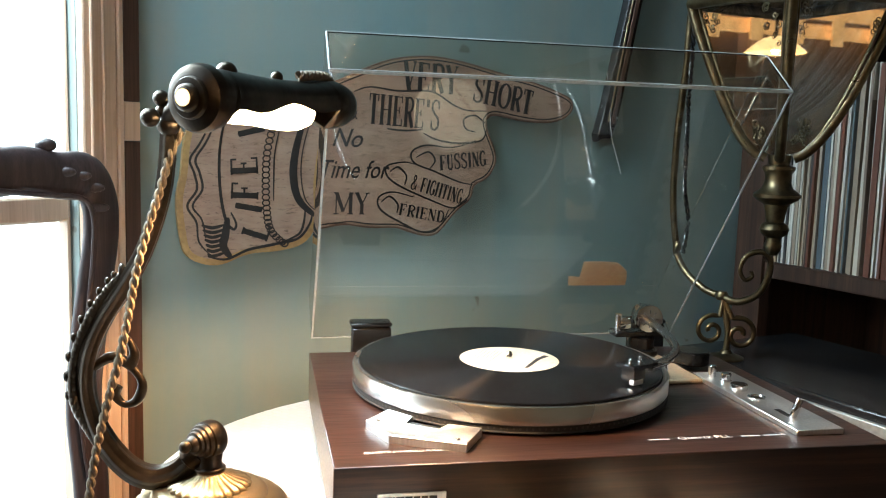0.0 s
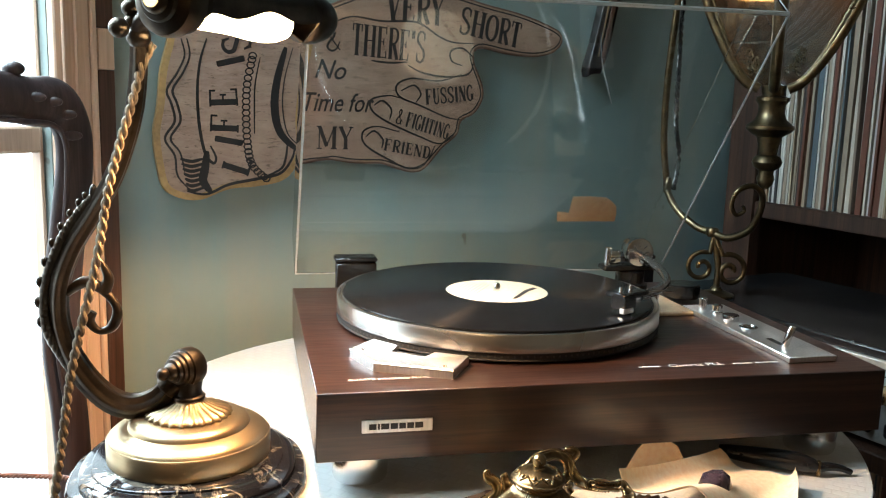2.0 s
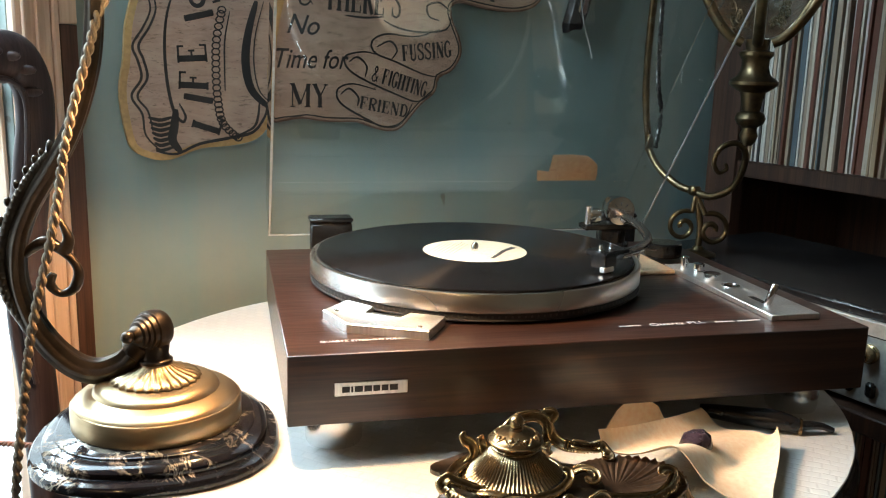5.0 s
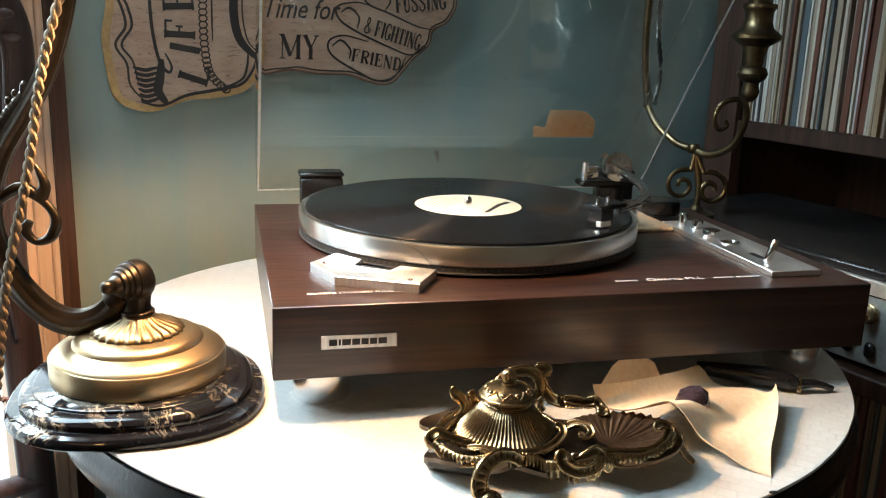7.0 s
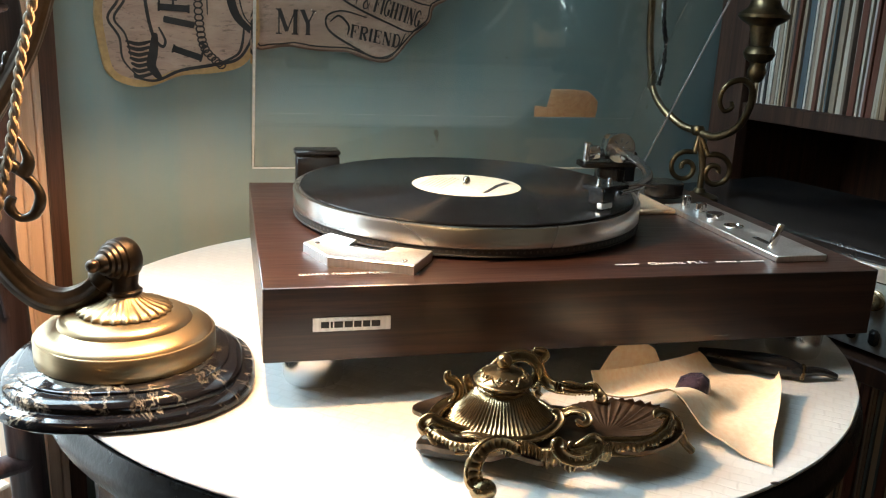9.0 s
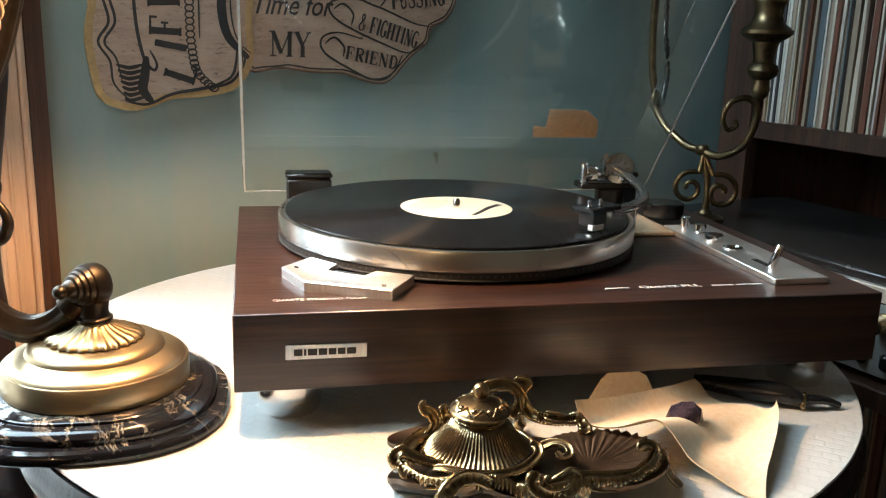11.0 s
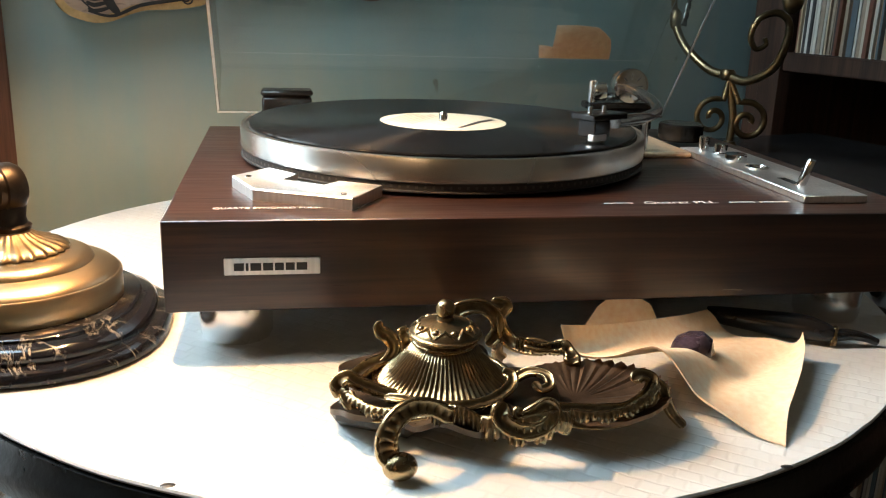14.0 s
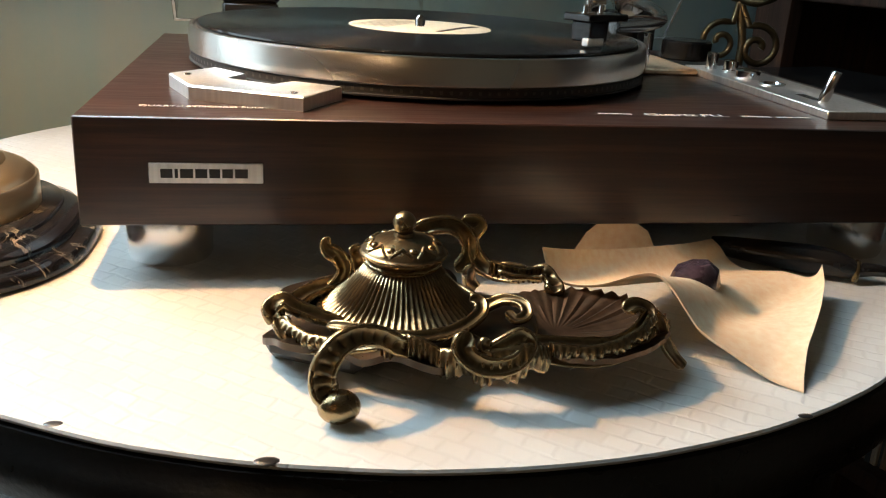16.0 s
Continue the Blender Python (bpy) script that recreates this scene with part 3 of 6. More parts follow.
# ---- the record player
XL, XR, YF, YB, ZB, ZT = -0.192, 0.282, -0.205, 0.150, 0.778, 0.831
deck = thing("turntable", (0.045, -0.03, 0.75), "rosewood veneered record player with its clear lid open", "turntable")
part("plinth", box((XL, YF, ZB), (XR, YB, ZT), 0.0007, None, 1), M_ROSEWOOD, deck, "rosewood veneered plinth")
foot_profile = [(0.017, 0.750), (0.0205, 0.7505), (0.0215, 0.753), (0.0225, 0.7735), (0.0222, 0.7745), (0.019, 0.7745), (0.019, 0.778)]
for x in (-0.155, 0.243):
    for y in (-0.168, 0.108):
        part("foot", lathe(foot_profile, 48, (x, y, 0)), M_FOOT, deck, "satin polished metal foot")
badge = part("badge", box((-0.159, YF - 0.0012, ZT - 0.0315), (-0.1057, YF, ZT - 0.0215), 0.0004), M_ALU, deck, "silver badge with black mark")
for x0, x1 in ((-0.1535, -0.1480), (-0.1470, -0.1455), (-0.1445, -0.1385), (-0.1375, -0.1320), (-0.1310, -0.1260), (-0.1250, -0.1200), (-0.1190, -0.1130)):
    part("mark_bar", box((x0, YF - 0.0016, ZT - 0.0287), (x1, YF - 0.0013, ZT - 0.0243)), M_INK, badge, smooth=0)
LET = lambda x, y: Matrix.Translation((x, y, ZT + 0.0001))
part("printed_words", lettering("QUARTZ SYNCHRO PULSE", 0.0052, LET(-0.1345, -0.1762), 0.0001, 0, 1.02), M_WHITEINK, deck, "small silver white lettering", 0)
part("printed_words", lettering("Quartz PLL", 0.0088, LET(0.1255, -0.1718), 0.0001, 0, 1.22), M_WHITEINK, deck, "small silver white lettering", 0)
for x0, x1, h in ((0.0735, 0.0925, 0.0018), (0.1590, 0.1765, 0.0020), (0.1800, 0.2010, 0.0020)):
    part("printed_bar", box((x0, -0.1722 - h, ZT + 0.0001), (x1, -0.1722 + h * 0.2, ZT + 0.0003)), M_WHITEINK, deck, smooth=0)

# platter and record
platter = part("platter", lathe([(0.147, 0.8400), (0.1565, 0.8400), (0.1572, 0.8408), (0.1572, 0.8545), (0.1565, 0.8562), (0.1552, 0.8566), (0.1540, 0.8560), (0.1535, 0.8545), (0.147, 0.8545)], 128), M_RIM, deck, "turned aluminium platter rim")
part("strobe_band", lathe([(0.147, 0.8332), (0.1560, 0.8332), (0.1572, 0.8338), (0.1572, 0.8345), (0.1562, 0.8350), (0.1562, 0.8399), (0.147, 0.8399)], 128), M_RUBBER, platter, "dark strobe band")
dots = bmesh.new()
for i in range(180):
    a = 2 * math.pi * i / 180
    box((-0.0008, -0.0001, -0.0009), (0.0008, 0.0003, 0.0009), 0, Matrix.Rotation(a, 4, "Z") @ Matrix.Translation((0, -0.15625, 0.8373)), 2, dots)
tagged(part("strobe_dots", dots, plain("dull strobe print", (0.045, 0.042, 0.038), (0.032, 0.03, 0.028), 0.5), platter, smooth=0), kind="stuff")
part("mat", lathe([(0.0005, 0.8545), (0.1515, 0.8545), (0.1515, 0.8558), (0.0005, 0.8558)], 96), M_RUBBER, platter)
part("spindle", lathe([(0.0036, 0.8550), (0.0036, 0.8625), (0.0030, 0.8650), (0.0016, 0.8662)], 20), M_CHROME, platter)
part("bearing", lathe([(0.05, ZT), (0.05, 0.8332)], 32), M_BLACK, platter)
record = thing("vinyl_record", (0, 0, 0.8558), "black long-playing record with a cream label on the platter", "record")
part("disc", lathe([(0.0045, 0.8559), (0.1500, 0.8559), (0.1508, 0.8568), (0.1506, 0.8580), (0.1490, 0.8584), (0.0530, 0.8578), (0.0510, 0.8580), (0.0045, 0.8580)], 160), M_VINYL, record)
label = part("label", lathe([(0.0040, 0.8581), (0.0498, 0.8581), (0.0500, 0.8582), (0.0498, 0.8583), (0.0040, 0.8583)], 80), M_LABEL, record, "cream paper label with black print")
TURNED = Matrix.Rotation(radians(58), 4, "Z")
prints = bmesh.new()
for k in range(7):
    box((-0.030 + 0.002 * (k % 3), 0.038 - 0.004 * k, 0.8584), (0.030 - 0.003 * (k % 4), 0.0388 - 0.004 * k, 0.8585), 0, TURNED, 2, prints)
part("fine_print", prints, plain("grey print", (0.33, 0.29, 0.23), (0.28, 0.25, 0.2), 0.7), label, smooth=0)
band = prism([(-0.028, -0.0235), (-0.026, -0.027), (0.010, -0.029), (0.028, -0.034), (0.030, -0.0285), (0.012, -0.0245)], 0.8584, 0.8586, TURNED)
part("print_band", band, M_INK, label, smooth=0)

# speed strobe housing at the platter's front left
arc = [(0.1615 * math.cos(radians(a)), 0.1615 * math.sin(radians(a))) for a in (213.5, 219, 224)]
arc2 = [(0.1615 * math.cos(radians(a)), 0.1615 * math.sin(radians(a))) for a in (236, 241, 246.5)]
outline = [(-0.158, -0.1165), (-0.1440, -0.1565), (-0.0860, -0.1845), (-0.0655, -0.1500)] + arc2[::-1] + [(-0.1005, -0.1480), (-0.1270, -0.1300)] + arc[::-1]
strobe = part("strobe_housing", prism(outline, ZT, 0.8385, None, 0.0008), M_ALU, deck, "bright aluminium strobe housing")
part("window_slot", box((-0.0145, -0.004, 0.0), (0.0145, 0.006, 0.0055), 0.0005, Matrix.Translation((-0.1115, -0.1335, ZT)) @ Matrix.Rotation(radians(-34), 4, "Z")), M_BLACK, strobe)
for x, y in ((-0.1475, -0.1200), (-0.0905, -0.1735)):
    part("screw", lathe([(0.0005, 0.8384), (0.0022, 0.8384), (0.0020, 0.8391), (0.0005, 0.8392)], 16, (x, y, 0)), M_CHROME, strobe)

# control panel
panel = part("control_panel", box((0.2085, -0.178, ZT), (0.2545, 0.012, 0.8362), 0.0006), M_ALU, deck, "brushed aluminium control panel")
part("button", lathe([(0.0042, 0.8362), (0.0042, 0.8475), (0.0036, 0.8482)], 24, (0.2215, -0.006, 0)), M_CHROME, panel)
part("knob", lathe([(0.0060, 0.8362), (0.0060, 0.8378), (0.0052, 0.8382), (0.0052, 0.8445), (0.0046, 0.8450)], 24, (0.2270, -0.025, 0), wave=lambda a, k: 1 + 0.05 * math.cos(14 * a) * (k > 2)), M_CHROME, panel)
part("button", lathe([(0.0085, 0.8362), (0.0085, 0.8415), (0.0078, 0.8422)], 32, (0.2250, -0.054, 0)), M_CHROME, panel)
part("ring", lathe([(0.0082, 0.8362), (0.0088, 0.8374), (0.0076, 0.8376), (0.0070, 0.8366)], 32, (0.2275, -0.083, 0)), M_CHROME, panel)
part("lever_slot", box((0.2225, -0.1420, 0.8360), (0.2285, -0.1200, 0.8364), 0.0001), M_BLACK, panel)
part("lever", lathe([(0.0030, 0.0), (0.0032, 0.004), (0.0033, 0.0185), (0.0027, 0.0195)], 20, axis_matrix((0.2262, -0.1440, 0.8355), (0.2300, -0.1470, 0.8530))), M_CHROME, panel, "small chrome lever")

# tonearm
arm = part("arm_base", box((0.1650, -0.014, ZT), (0.2080, 0.135, 0.8358), 0.0015), M_CHAMPAGNE, deck, "champagne coloured tonearm base")
part("lift_post", lathe([(0.0028, 0.8358), (0.0028, 0.8600)], 16, (0.1690, -0.004, 0)), M_CHROME, arm)
part("lift_dial", lathe([(0.0185, 0.8358), (0.0195, 0.8370), (0.0195, 0.8495), (0.0182, 0.8510)], 40, (0.2270, 0.052, 0), wave=lambda a, k: 1 + 0.012 * math.cos(40 * a) * (0 < k < 3)), M_BLACK, deck, "black ribbed dial")
PIV = Vector((0.1870, 0.098, 0.8720))
part("pillar", lathe([(0.0190, 0.8358), (0.0190, 0.842), (0.0150, 0.844), (0.0150, 0.8560), (0.0120, 0.8575)], 32, (PIV.x, PIV.y, 0)), M_BLACK, arm)
part("gimbal", box((PIV.x - 0.036, PIV.y - 0.010, 0.8576), (PIV.x + 0.026, PIV.y + 0.012, 0.8640), 0.0015), M_BLACK, arm)
part("rest_post", lathe([(0.0042, 0.8640), (0.0042, 0.8830), (0.0036, 0.8835)], 20, (0.1570, 0.096, 0)), M_CHROME, arm)
tonearm = part("tonearm_tube", tube(spline([PIV + Vector((0.006, 0.03, 0.006)), PIV + Vector((0.002, -0.004, 0.006)), (0.1840, 0.055, 0.8775), (0.1790, 0.010, 0.8745), (0.1660, -0.030, 0.8715), (0.1420, -0.062, 0.8705), (0.1240, -0.078, 0.8705), (0.1090, -0.090, 0.8705)], 8), 0.0044, 16), M_TUBE, arm, "curved chrome tonearm tube")
wm = axis_matrix(PIV + Vector((0.002, -0.016, 0.008)), PIV + Vector((0.008, 0.030, 0.008)))
weight = part("counterweight", lathe([(0.0125, 0.0), (0.0155, 0.001), (0.0160, 0.003), (0.0160, 0.009), (0.0120, 0.010), (0.0120, 0.034), (0.0110, 0.036)], 40, wm), M_CHROME, tonearm, "chrome counterweight with a marked dial")
ticks = bmesh.new()
for i in range(8):
    box((0.0062, -0.0004, -0.0003), (0.0105, 0.0004, 0.0), 0, wm @ Matrix.Rotation(2 * math.pi * i / 8, 4, "Z"), 2, ticks)
part("dial_marks", ticks, M_INK, weight, smooth=0)
part("collar", lathe([(0.0078, 0.0), (0.0082, 0.001), (0.0082, 0.010), (0.0078, 0.011)], 28, axis_matrix((PIV.x - 0.030, PIV.y - 0.006, 0.8740), (PIV.x - 0.010, PIV.y - 0.010, 0.8740))), M_CHROME, arm)
HS = Matrix.Translation((0.0890, -0.1000, 0)) @ Matrix.Rotation(radians(28), 4, "Z")
shell = part("headshell", box((-0.0135, -0.0120, 0.8745), (0.0215, 0.0095, 0.8790), 0.0007, HS), M_BLACK, tonearm, "black headshell")
part("cartridge", box((-0.0090, -0.0095, 0.8625), (0.0070, 0.0065, 0.8744), 0.0008, HS), M_BLACK, shell)
part("stylus_guard", box((-0.0105, -0.0100, 0.8602), (0.0035, -0.0045, 0.8650), 0.0006, HS), M_ALU, shell, "silver stylus holder")
for sx in (-0.008, 0.006):
    part("screw", lathe([(0.0030, 0.8790), (0.0030, 0.8797), (0.0017, 0.8800), (0.0017, 0.8835), (0.0012, 0.8840)], 14, HS @ Matrix.Translation((sx, -0.003, 0))), M_CHROME, shell)
part("finger_lift", tube(spline([HS @ Vector((0.020, -0.010, 0.8770)), HS @ Vector((0.030, -0.018, 0.8785)), HS @ Vector((0.046, -0.022, 0.8760))], 6), 0.0008, 8), M_CHROME, shell)

# hinges and open lid
for x0 in (-0.144, 0.196):
    hinge = part("hinge", box((x0, 0.1505, ZT - 0.020), (x0 + 0.046, 0.163, 0.8585), 0.002), M_BLACK, deck, "black hinge block")
    part("hinge_cap", box((x0 - 0.001, 0.150, 0.8587), (x0 + 0.047, 0.176, 0.8645), 0.002), M_BLACK, hinge)
LX0, LX1, LD, LH, LT = -0.188, 0.271, 0.376, 0.066, 0.003
lean = math.atan2(0.298, -0.232)
LM = Matrix.Translation((0, 0.194, 0.8375)) @ Matrix(((1, 0, 0, 0), (0, math.cos(lean), math.sin(lean), 0), (0, math.sin(lean), -math.cos(lean), 0), (0, 0, 0, 1)))
lid = bmesh.new()


def lid_corners(o):
    return [Vector((x, y, z)) for z in (0.0, LH - o) for x, y in ((LX0 + o, o), (LX1 - o, o), (LX1 - o, LD - o), (LX0 + o, LD - o))]


ov, iv = [[lid.verts.new(p) for p in lid_corners(o)] for o in (0.0, LT)]
for i in range(4):
    j = (i + 1) % 4
    lid.faces.new((ov[i], ov[j], ov[j + 4], ov[i + 4]))
    lid.faces.new((iv[j], iv[i], iv[i + 4], iv[j + 4]))
    lid.faces.new((ov[j], ov[i], iv[i], iv[j]))
lid.faces.new(ov[4:])
lid.faces.new(iv[4:][::-1])
round_edges = [e for e in lid.edges if sum(v in ov for v in e.verts) == 2 and not all(abs(v.co.z) < 1e-6 for v in e.verts)]
bmesh.ops.bevel(lid, geom=round_edges, offset=0.0022, segments=2, affect="EDGES", profile=0.5)
bmesh.ops.transform(lid, matrix=LM, verts=lid.verts)
lid_ob = part("lid", lid, M_ACRYLIC, deck, "clear acrylic lid, propped open", 0)
lid_ob.visible_shadow = False
# frosted sawn rim of the lid, its caught light put into the pale colour, and the scratches on it
for a, b in (((LX0 + 0.0004, 0.0034, -0.0006), (LX0 + 0.0026, LD - 0.0034, -0.0001)), ((LX1 - 0.0026, 0.0034, -0.0006), (LX1 - 0.0004, LD - 0.0034, -0.0001)),
             ((LX0 + 0.0004, 0.0004, -0.0006), (LX1 - 0.0004, 0.0026, -0.0001)), ((LX0 + 0.0004, LD - 0.0026, -0.0006), (LX1 - 0.0004, LD - 0.0004, -0.0001))):
    part("rim_edge", box(a, b, 0, LM), M_EDGE, lid_ob, "frosted sawn edge", 0)
# pale tubes painted in for the bright highlights on the outer edges
for pts in ([(LX0 + 0.001, LD - 0.001, LH - 0.001), (LX1 - 0.001, LD - 0.001, LH - 0.001)], [(LX0 + 0.001, LD - 0.001, 0.002), (LX0 + 0.001, LD - 0.001, LH - 0.002)], [(LX1 - 0.001, LD - 0.001, 0.002), (LX1 - 0.001, LD - 0.001, LH - 0.002)],
            [(LX1 - 0.001, 0.004, LH - 0.001), (LX1 - 0.001, LD - 0.004, LH - 0.001)], [(LX0 + 0.001, 0.004, LH - 0.001), (LX0 + 0.001, LD - 0.004, LH - 0.001)],
            [(LX0 + 0.001, LD + 0.0002, 0.001), (LX1 - 0.001, LD + 0.0002, 0.001)]):
    part("worn_edge", tube([LM @ Vector(p) for p in pts], 0.0009, 6), M_EDGE, lid_ob, "pale highlight painted along the edge")
for pts in ([(0.118, 0.300), (0.124, 0.280), (0.133, 0.258), (0.140, 0.245)], [(0.141, 0.243), (0.150, 0.226), (0.157, 0.212)], [(0.100, 0.345), (0.104, 0.337)]):
    part("scratch", tube([LM @ Vector((x, y, LH - LT - 0.0002)) for x, y in pts], 0.00045, 5), M_EDGE, lid_ob, "pale scratch")

# irregular beige patch laid low on the lid, and the seam of its back strip
patch_line = [(0.1530, 0.0650), (0.1760, 0.0655), (0.1980, 0.0635), (0.2080, 0.0560), (0.2160, 0.0477), (0.2200, 0.0340), (0.2217, 0.0207), (0.1435, 0.0207), (0.1395, 0.0384), (0.1470, 0.0378), (0.1550, 0.0360), (0.1545, 0.0467)]
part("torn_paper", prism(patch_line, LH + 0.0001, LH + 0.0004, LM), M_BEIGE, lid_ob, "thin beige patch on the lid", 0)
part("seam", tube([LM @ Vector((LX0 + 0.004, 0.0195, LH + 0.0003)), LM @ Vector((LX1 - 0.004, 0.0195, LH + 0.0003))], 0.00014, 5), M_EDGE, lid_ob, "fine pale seam")

# ---- the desk lamp
BASE = Vector((-0.284, -0.152, 0))
lamp = thing("desk_lamp", BASE + Vector((0, 0, 0.75)), "antique bronze desk lamp, lit, on a black marble base", "lamp")


def oval(a, k):
    """A round plinth flattened a little on four sides."""
    return 1.0 / (abs(math.cos(a)) ** 2.5 + abs(math.sin(a)) ** 2.5) ** (1 / 2.5)


part("marble_base", lathe([(0.078, 0.7501), (0.0862, 0.7503), (0.0880, 0.752), (0.0880, 0.7555), (0.0862, 0.7580), (0.0820, 0.7590), (0.0790, 0.7598), (0.0785, 0.7615), (0.0790, 0.7640), (0.0770, 0.7665), (0.0725, 0.7680), (0.0700, 0.7690), (0.0698, 0.7705), (0.0685, 0.7715), (0.02, 0.7715)], 128, BASE, wave=oval), M_MARBLE, lamp, "black veined marble base in three steps")
part("brass_foot", lathe([(0.0600, 0.7716), (0.0606, 0.7720), (0.0606, 0.7865), (0.0598, 0.7876), (0.0588, 0.7878), (0.0584, 0.7886), (0.0560, 0.7908), (0.0500, 0.7935), (0.0462, 0.7945), (0.0450, 0.7948), (0.0446, 0.7960), (0.0425, 0.7985), (0.0380, 0.8005), (0.0310, 0.8015), (0.0100, 0.8018)], 96, BASE), M_BRASS, lamp, "satin brass domed foot")
part("flower_collar", lathe([(0.0280, 0.8016), (0.0310, 0.8022), (0.0306, 0.8034), (0.0270, 0.8058), (0.0205, 0.8078), (0.0145, 0.8105), (0.0115, 0.8130), (0.0115, 0.8140), (0.006, 0.8140)], 168, BASE, wave=lambda a, k: 1 + (0.045 if k < 3 else 0.04 if k < 6 else 0.0) * math.cos(26 * a)), M_PETAL, lamp, "fluted flower collar")
part("neck", lathe([(0.0115, 0.8140), (0.0122, 0.8150), (0.0122, 0.8166), (0.0102, 0.8178), (0.0095, 0.8210), (0.0105, 0.8290), (0.0070, 0.8385)], 40, BASE), M_BRONZE, lamp)
JA, JB = BASE + Vector((-0.013, -0.012, 0.8385)), BASE + Vector((0.009, 0.010, 0.8385))
joint = part("shell_joint", lathe([(0.003, -0.003), (0.0050, -0.002), (0.0060, 0.000), (0.0068, 0.002), (0.0088, 0.0028), (0.0094, 0.005), (0.0108, 0.0058), (0.0114, 0.008), (0.0128, 0.0088), (0.0134, 0.012), (0.0146, 0.0128), (0.0150, 0.017), (0.0147, 0.022), (0.0130, 0.025), (0.0070, 0.027)], 56, axis_matrix(JA, JB)), M_BRONZE, lamp, "ridged shell-shaped swivel joint")
part("pin", ball(JA + Vector((-0.004, -0.004, 0)), 0.0048, 14), M_BRONZE, joint)

ARM = [(-0.290, -0.150, 0.836), (-0.2985, -0.149, 0.8215), (-0.3085, -0.147, 0.8120), (-0.3225, -0.145, 0.8070), (-0.3365, -0.143, 0.8090), (-0.3500, -0.141, 0.8185), (-0.3625, -0.140, 0.8350), (-0.3720, -0.139, 0.8550),
       (-0.3765, -0.139, 0.8780), (-0.3740, -0.140, 0.9040), (-0.3645, -0.140, 0.9290), (-0.3505, -0.141, 0.9520), (-0.3355, -0.143, 0.9780), (-0.3250, -0.147, 1.0040), (-0.3175, -0.150, 1.0300), (-0.3140, -0.153, 1.0540), (-0.3125, -0.156, 1.0760)]
arm = part("arm", tube(spline(ARM, 8), lambda t: 0.0085 - 0.0028 * t + 0.0012 * math.sin(math.pi * min(1, 2 * t)), 30, lobes=6, depth=0.10), M_BRONZE, lamp, "fluted curved bronze arm")
part("ferrule", lathe([(0.006, -0.006), (0.0105, -0.005), (0.0112, 0.0), (0.0105, 0.005), (0.0075, 0.007)], 24, axis_matrix((-0.2960, -0.1495, 0.8250), (-0.3085, -0.147, 0.8120))), M_BRONZE, arm)
leaves = bmesh.new()
backs = spline([(-0.3720, -0.139, 0.8450), (-0.3845, -0.139, 0.8700), (-0.3840, -0.139, 0.9000), (-0.3745, -0.140, 0.9290), (-0.3615, -0.140, 0.9510), (-0.3505, -0.142, 0.9640)], 6)
for i, p in enumerate(backs):
    r = 0.0052 - 0.0026 * i / len(backs)
    ball(p, r, 10, leaves, (1.0, 1.25, 1.7))
    if i % 3 == 0:
        ball(p + Vector((-0.004, 0, 0.003)), r * 0.62, 8, leaves, (1.2, 1.0, 1.6))
ball((-0.3485, -0.142, 0.9690), 0.0030, 8, leaves, (1, 1, 2.2))
part("leaf_spine", leaves, M_BRONZE, arm, "row of cast acanthus leaves")
curl = [(-0.3700, -0.141, 0.8950), (-0.3560, -0.143, 0.9035), (-0.3430, -0.144, 0.8960), (-0.3345, -0.145, 0.8830), (-0.3380, -0.145, 0.8700), (-0.3475, -0.145, 0.8665), (-0.3540, -0.145, 0.8740), (-0.3510, -0.145, 0.8810)]
part("curl", tube(spline(curl, 8), lambda t: 0.0034 + 0.0012 * math.sin(9 * t) ** 2 - 0.001 * t, 12), M_BRONZE, arm, "cast scrolling tendril")
part("curl_leaf", tube(spline([(-0.3440, -0.144, 0.8960), (-0.3400, -0.144, 0.9050), (-0.3430, -0.144, 0.9150), (-0.3465, -0.144, 0.9215)], 6), lambda t: 0.0048 * (1 - t) + 0.0008, 10), M_BRONZE, arm)

# head: a tubular shade open below
H0, H1 = Vector((-0.2865, -0.2620, 1.0965)), Vector((-0.1860, -0.1230, 1.1000))
HM = axis_matrix(H0, H1)
HL = (H1 - H0).length
down = HM.to_3x3().inverted() @ Vector((0, 0, -1))
down_a = math.atan2(down.y, down.x)
head = part("head", lathe([(0.0015, -0.010), (0.0070, -0.0098), (0.0085, -0.0085), (0.0090, -0.0060), (0.0125, -0.0055), (0.0132, -0.0045), (0.0135, -0.0030), (0.0175, -0.0020), (0.0205, -0.0005), (0.0218, 0.0030), (0.0218, 0.0075), (0.0195, 0.0100), (0.0160, 0.0120)], 56, HM), M_BRONZE, lamp, "turned bronze end disc of the shade")
part("lit_opening", lathe([(0.0005, -0.0112), (0.0052, -0.0112), (0.0052, -0.0101)], 24, HM), M_SPARK, head, "glowing amber hole")
shade = bmesh.new()
ring = []
NS, NA = 40, 36
for i in range(NS + 1):
    t = i / NS
    # the cut below is scalloped along its length
    half = radians(128 - 26 * math.sin(math.pi * t) ** 0.7 - 9 * math.sin(5.2 * math.pi * t + 0.6)) if 0.06 < t < 0.80 else radians(178)
    r = 0.0178 + 0.0016 * math.cos(2 * math.pi * t) if t < 0.86 else 0.0178 * math.sqrt(max(0.04, 1 - ((t - 0.86) / 0.15) ** 2))
    row = []
    for s in (r, r - 0.0012):
        row.append([shade.verts.new(HM @ Vector((s * math.cos(down_a + math.pi + half * (2 * k / NA - 1)), s * math.sin(down_a + math.pi + half * (2 * k / NA - 1)), 0.008 + t * (HL + 0.006)))) for k in range(NA + 1)])
    ring.append(row)
